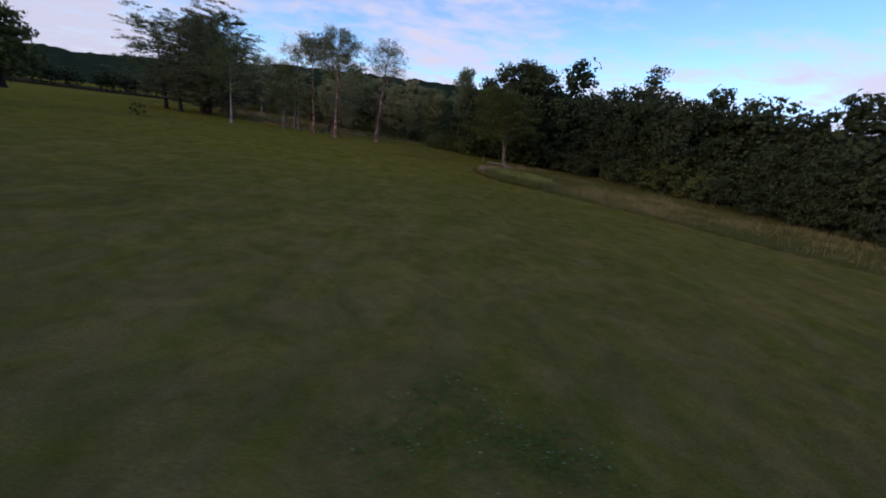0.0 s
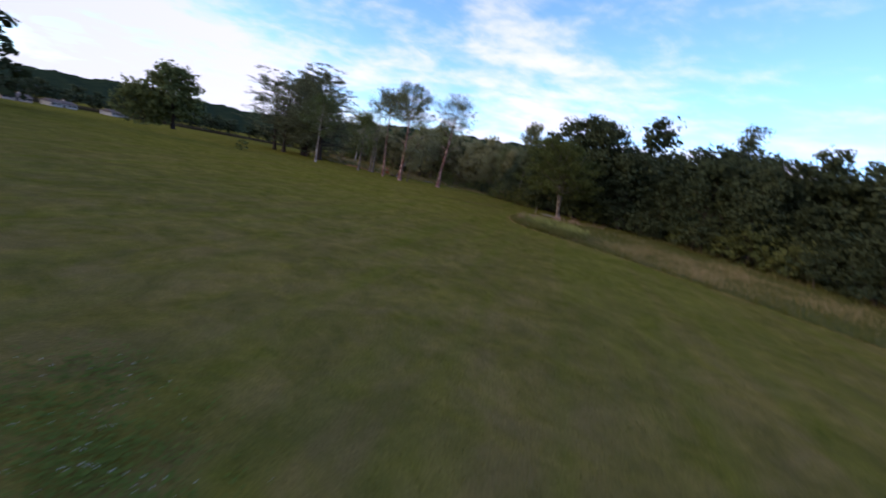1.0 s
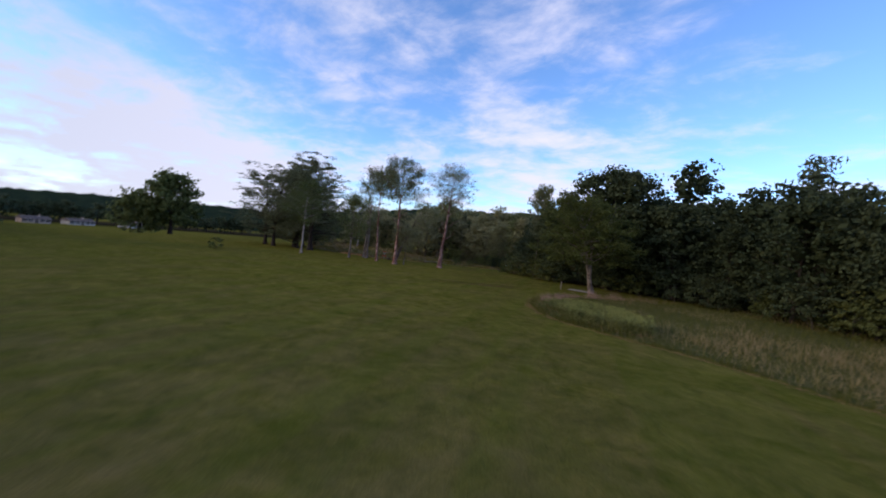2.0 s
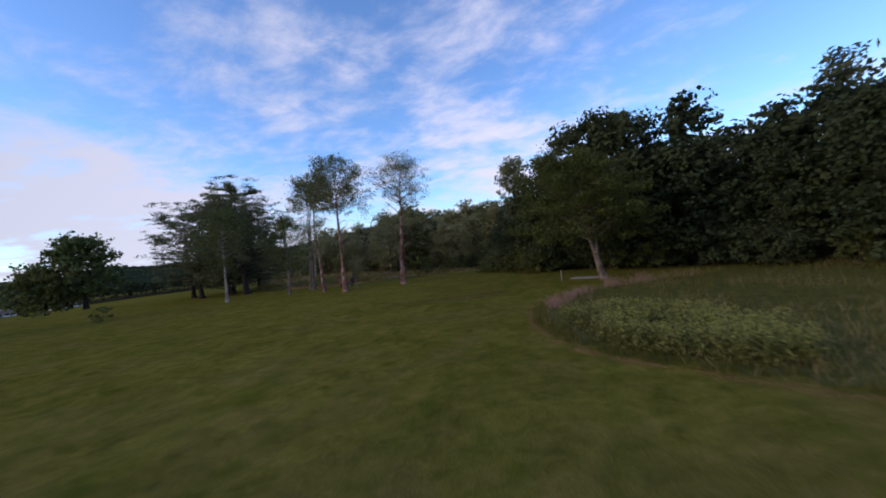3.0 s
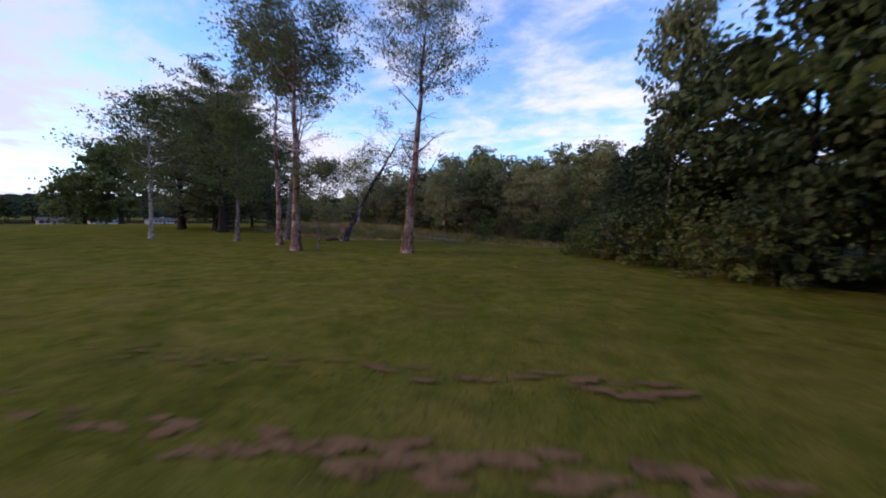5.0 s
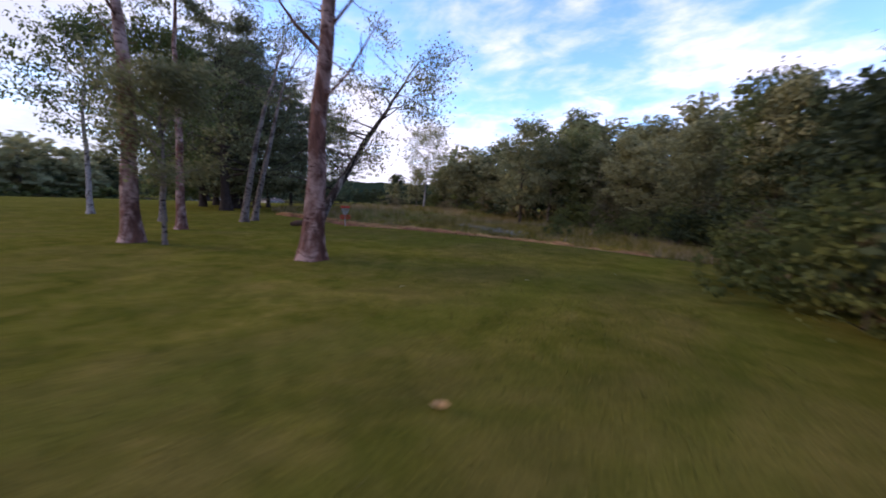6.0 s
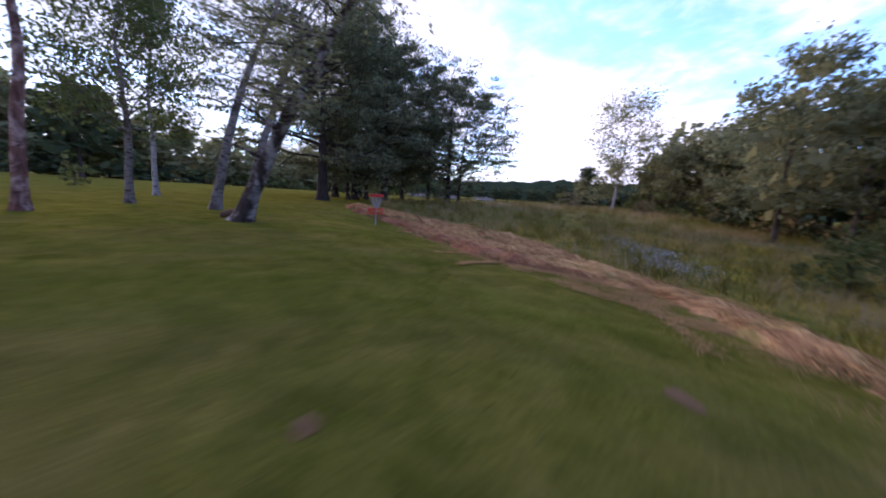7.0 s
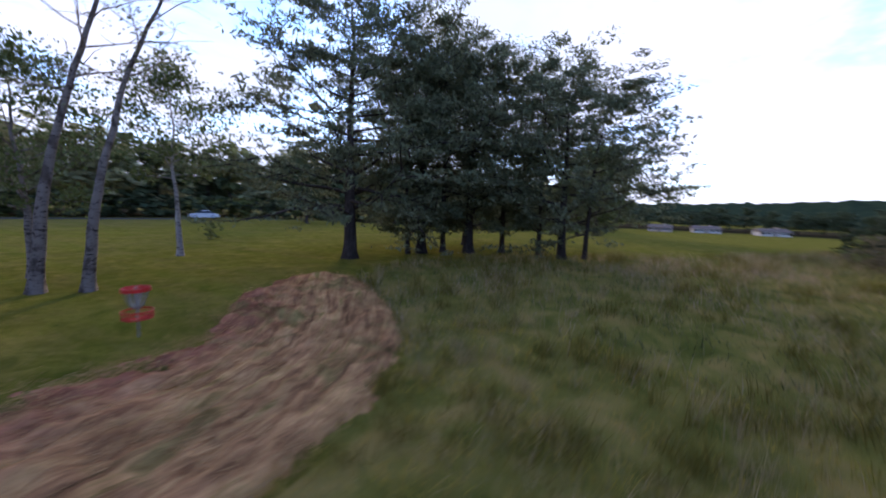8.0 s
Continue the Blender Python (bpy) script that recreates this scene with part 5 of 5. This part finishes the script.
flag.matrix_basis = pose(5.15, 53.3, 0.0, 0, 0, -17)
# a dry leaf on the lawn
dry_leaf = tagged(new("fallen_leaf"), "dry curled tan leaf lying on the mown lawn", "leaf")
bm = bmesh.new()
rim = [(-0.075, 0.0), (-0.03, 0.034), (0.03, 0.036), (0.085, 0.0), (0.03, -0.034), (-0.03, -0.036)]
mid_top, mid_low = bm.verts.new((0, 0, 0.030)), bm.verts.new((0, 0, 0.022))
tops = [bm.verts.new((x, y, 0.052 + 4.0 * y * y)) for x, y in rim]
lows = [bm.verts.new((x, y, 0.048 + 4.0 * y * y)) for x, y in rim]
for k in range(6):
    j = (k + 1) % 6
    bm.faces.new((mid_top, tops[j], tops[k]))
    bm.faces.new((mid_low, lows[k], lows[j]))
    bm.faces.new((tops[k], tops[j], lows[j], lows[k]))
part("blade", bm_mesh("blade", bm, TANLEAF), dry_leaf)
dry_leaf.matrix_basis = pose(-3.33, 68.4, 0.0, 0, 0, 25)
# rotten wood at the foot of the leaning birch
rotten = tagged(new("rotten_log"), "broken rotten log at the foot of the leaning birch", "log")
part("wood", tubes("wood", [([(-0.5, 0, 0.05), (-0.2, 0.05, 0.12), (0.15, -0.02, 0.14), (0.45, 0.03, 0.06)], [0.10, 0.15, 0.13, 0.06])], BROKEN, 9), rotten)
rotten.matrix_basis = pose(-19.7, 74.3, 0.0, 0, 0, 70)
for (x, y, turn, length) in ((-5.51, 72.92, 20, 0.09), (-4.71, 75.35, -40, 0.06), (-6.5, 70.5, 70, 0.10)):
    stick = tagged(new("fallen_twig"), "short pale fallen twig lying on the lawn", "twig")
    part("twig", tubes("twig", [([(-length / 2, 0, 0.03), (0, 0.01, 0.034), (length / 2, -0.005, 0.03)], [0.003, 0.004, 0.002])], TWIG, 6), stick)
    stick.matrix_basis = pose(x, y, gz(x, y), 0, 0, turn)


def ranch_house(x, y, turn, length, wall, label):
    """A long low house: walls, hipped-gable roof, windows, door, chimney."""
    h = tagged(new("house"), label, "house", "houses across the field")
    block("wall", (-length / 2, length / 2, -3.5, 3.5, -0.4, 2.5), wall, h)
    bm = bmesh.new()
    a = length / 2 + 0.5
    v = [bm.verts.new(q) for q in ((-a, -4.1, 2.45), (a, -4.1, 2.45), (a, 4.1, 2.45), (-a, 4.1, 2.45), (-a + 0.6, 0, 4.3), (a - 0.6, 0, 4.3))]
    for f in ((0, 1, 5, 4), (2, 3, 4, 5), (1, 2, 5), (3, 0, 4), (3, 2, 1, 0)):
        bm.faces.new([v[i] for i in f])
    roof = part("roof", bm_mesh("roof", bm, ROOF), h, "low grey shingle roof")
    block("chimney", (1.2, 1.9, -0.4, 0.4, 3.6, 5.0), TAN_WALL, roof)
    n = 5
    for k in range(n):
        c = -length / 2 + length * (k + 0.5) / n
        for sgn in (-1, 1):
            if k == 2:
                block("door", (c - 0.5, c + 0.5, sgn * 3.56 - 0.05, sgn * 3.56 + 0.05, -0.2, 1.95), ROOF, h)
            else:
                w = block("window", (c - 0.8, c + 0.8, sgn * 3.54 - 0.05, sgn * 3.54 + 0.05, 0.8, 2.0), WHITE_WALL, h)
                block("pane", (c - 0.7, c + 0.7, sgn * 3.6 - 0.03, sgn * 3.6 + 0.03, 0.9, 1.9), GLASS, w)
    h.matrix_basis = pose(x, y, gz(x, y) + 0.15, 0, 0, turn) @ Matrix.Diagonal((0.8, 0.8, 0.55, 1))
    return h


ranch_house(-174, 95.4, 84, 9, TAN_WALL, "long low tan house with a grey roof across the field")
ranch_house(-178, 109.5, 92, 10, WHITE_WALL, "long low white house with a grey roof across the field")
ranch_house(-176, 127.0, 100, 10, WHITE_WALL, "pale ranch house beside the woods across the field")

# the road and a car on it
ROAD = [(-4, -2.5), (-37, 10.5), (-65, 24.5), (-95, 43.5), (-97, 48.5), (-66, 30), (-38, 16), (-4, 2.5)]
sheet("road", ROAD, ASPHALT, 0.03, "narrow asphalt road along the tree line", "road")


def saloon_car(x, y, turn):
    """A saloon car: body, glass house, wheels."""
    c = tagged(new("car"), "silver saloon car on the road by the trees", "car")
    bm = bmesh.new()
    side = [(-2.25, 0.35), (-2.28, 0.75), (-1.9, 0.92), (-1.1, 0.98), (1.0, 0.98), (1.9, 0.86), (2.25, 0.70), (2.28, 0.38), (1.8, 0.24), (-1.8, 0.24)]
    l = [bm.verts.new((px, -0.88, pz)) for px, pz in side]
    r = [bm.verts.new((px, 0.88, pz)) for px, pz in side]
    bm.faces.new(l)
    bm.faces.new(r[::-1])
    for k in range(len(side)):
        j = (k + 1) % len(side)
        bm.faces.new((l[j], l[k], r[k], r[j]))
    bmesh.ops.recalc_face_normals(bm, faces=bm.faces[:])
    bmesh.ops.bevel(bm, geom=bm.edges[:], offset=0.05, segments=2, affect="EDGES")
    part("body", bm_mesh("body", bm, PAINT), c)
    for name, mat, grow, lift in (("glass_house", GLASS, 0.0, 0.0), ("roof_panel", PAINT, -0.02, 0.0)):
        bm = bmesh.new()
        lower = [(-1.55, -0.78, 0.95), (1.05, -0.78, 0.95), (1.05, 0.78, 0.95), (-1.55, 0.78, 0.95)]
        upper = [(-0.95, -0.62, 1.40), (0.35, -0.62, 1.40), (0.35, 0.62, 1.40), (-0.95, 0.62, 1.40)]
        if name == "roof_panel":
            lower, upper = [(px, py, 1.39) for px, py, _ in upper], [(px * 0.92, py * 0.9, 1.46) for px, py, _ in upper]
        v = [bm.verts.new(q) for q in lower + upper]
        for f in ((3, 2, 1, 0), (4, 5, 6, 7), (0, 1, 5, 4), (1, 2, 6, 5), (2, 3, 7, 6), (3, 0, 4, 7)):
            bm.faces.new([v[i] for i in f])
        part(name, bm_mesh(name, bm, mat), c)
    for wx in (-1.4, 1.4):
        for wy in (-0.86, 0.86):
            w = part("wheel", tubes("wheel", [([(wx, wy - 0.1, 0.32), (wx, wy - 0.09, 0.32), (wx, wy + 0.09, 0.32), (wx, wy + 0.1, 0.32)], [0.24, 0.32, 0.32, 0.24])], TYRE, 20), c)
            part("rim", tubes("rim", [([(wx, wy - 0.11, 0.32), (wx, wy - 0.105, 0.32), (wx, wy + 0.105, 0.32), (wx, wy + 0.11, 0.32)], [0.02, 0.2, 0.2, 0.02])], GALV, 16), w)
    c.matrix_basis = pose(x, y, gz(x, y) + 0.03, 0, 0, turn)
    return c


saloon_car(-55.0, 22.3, -27)
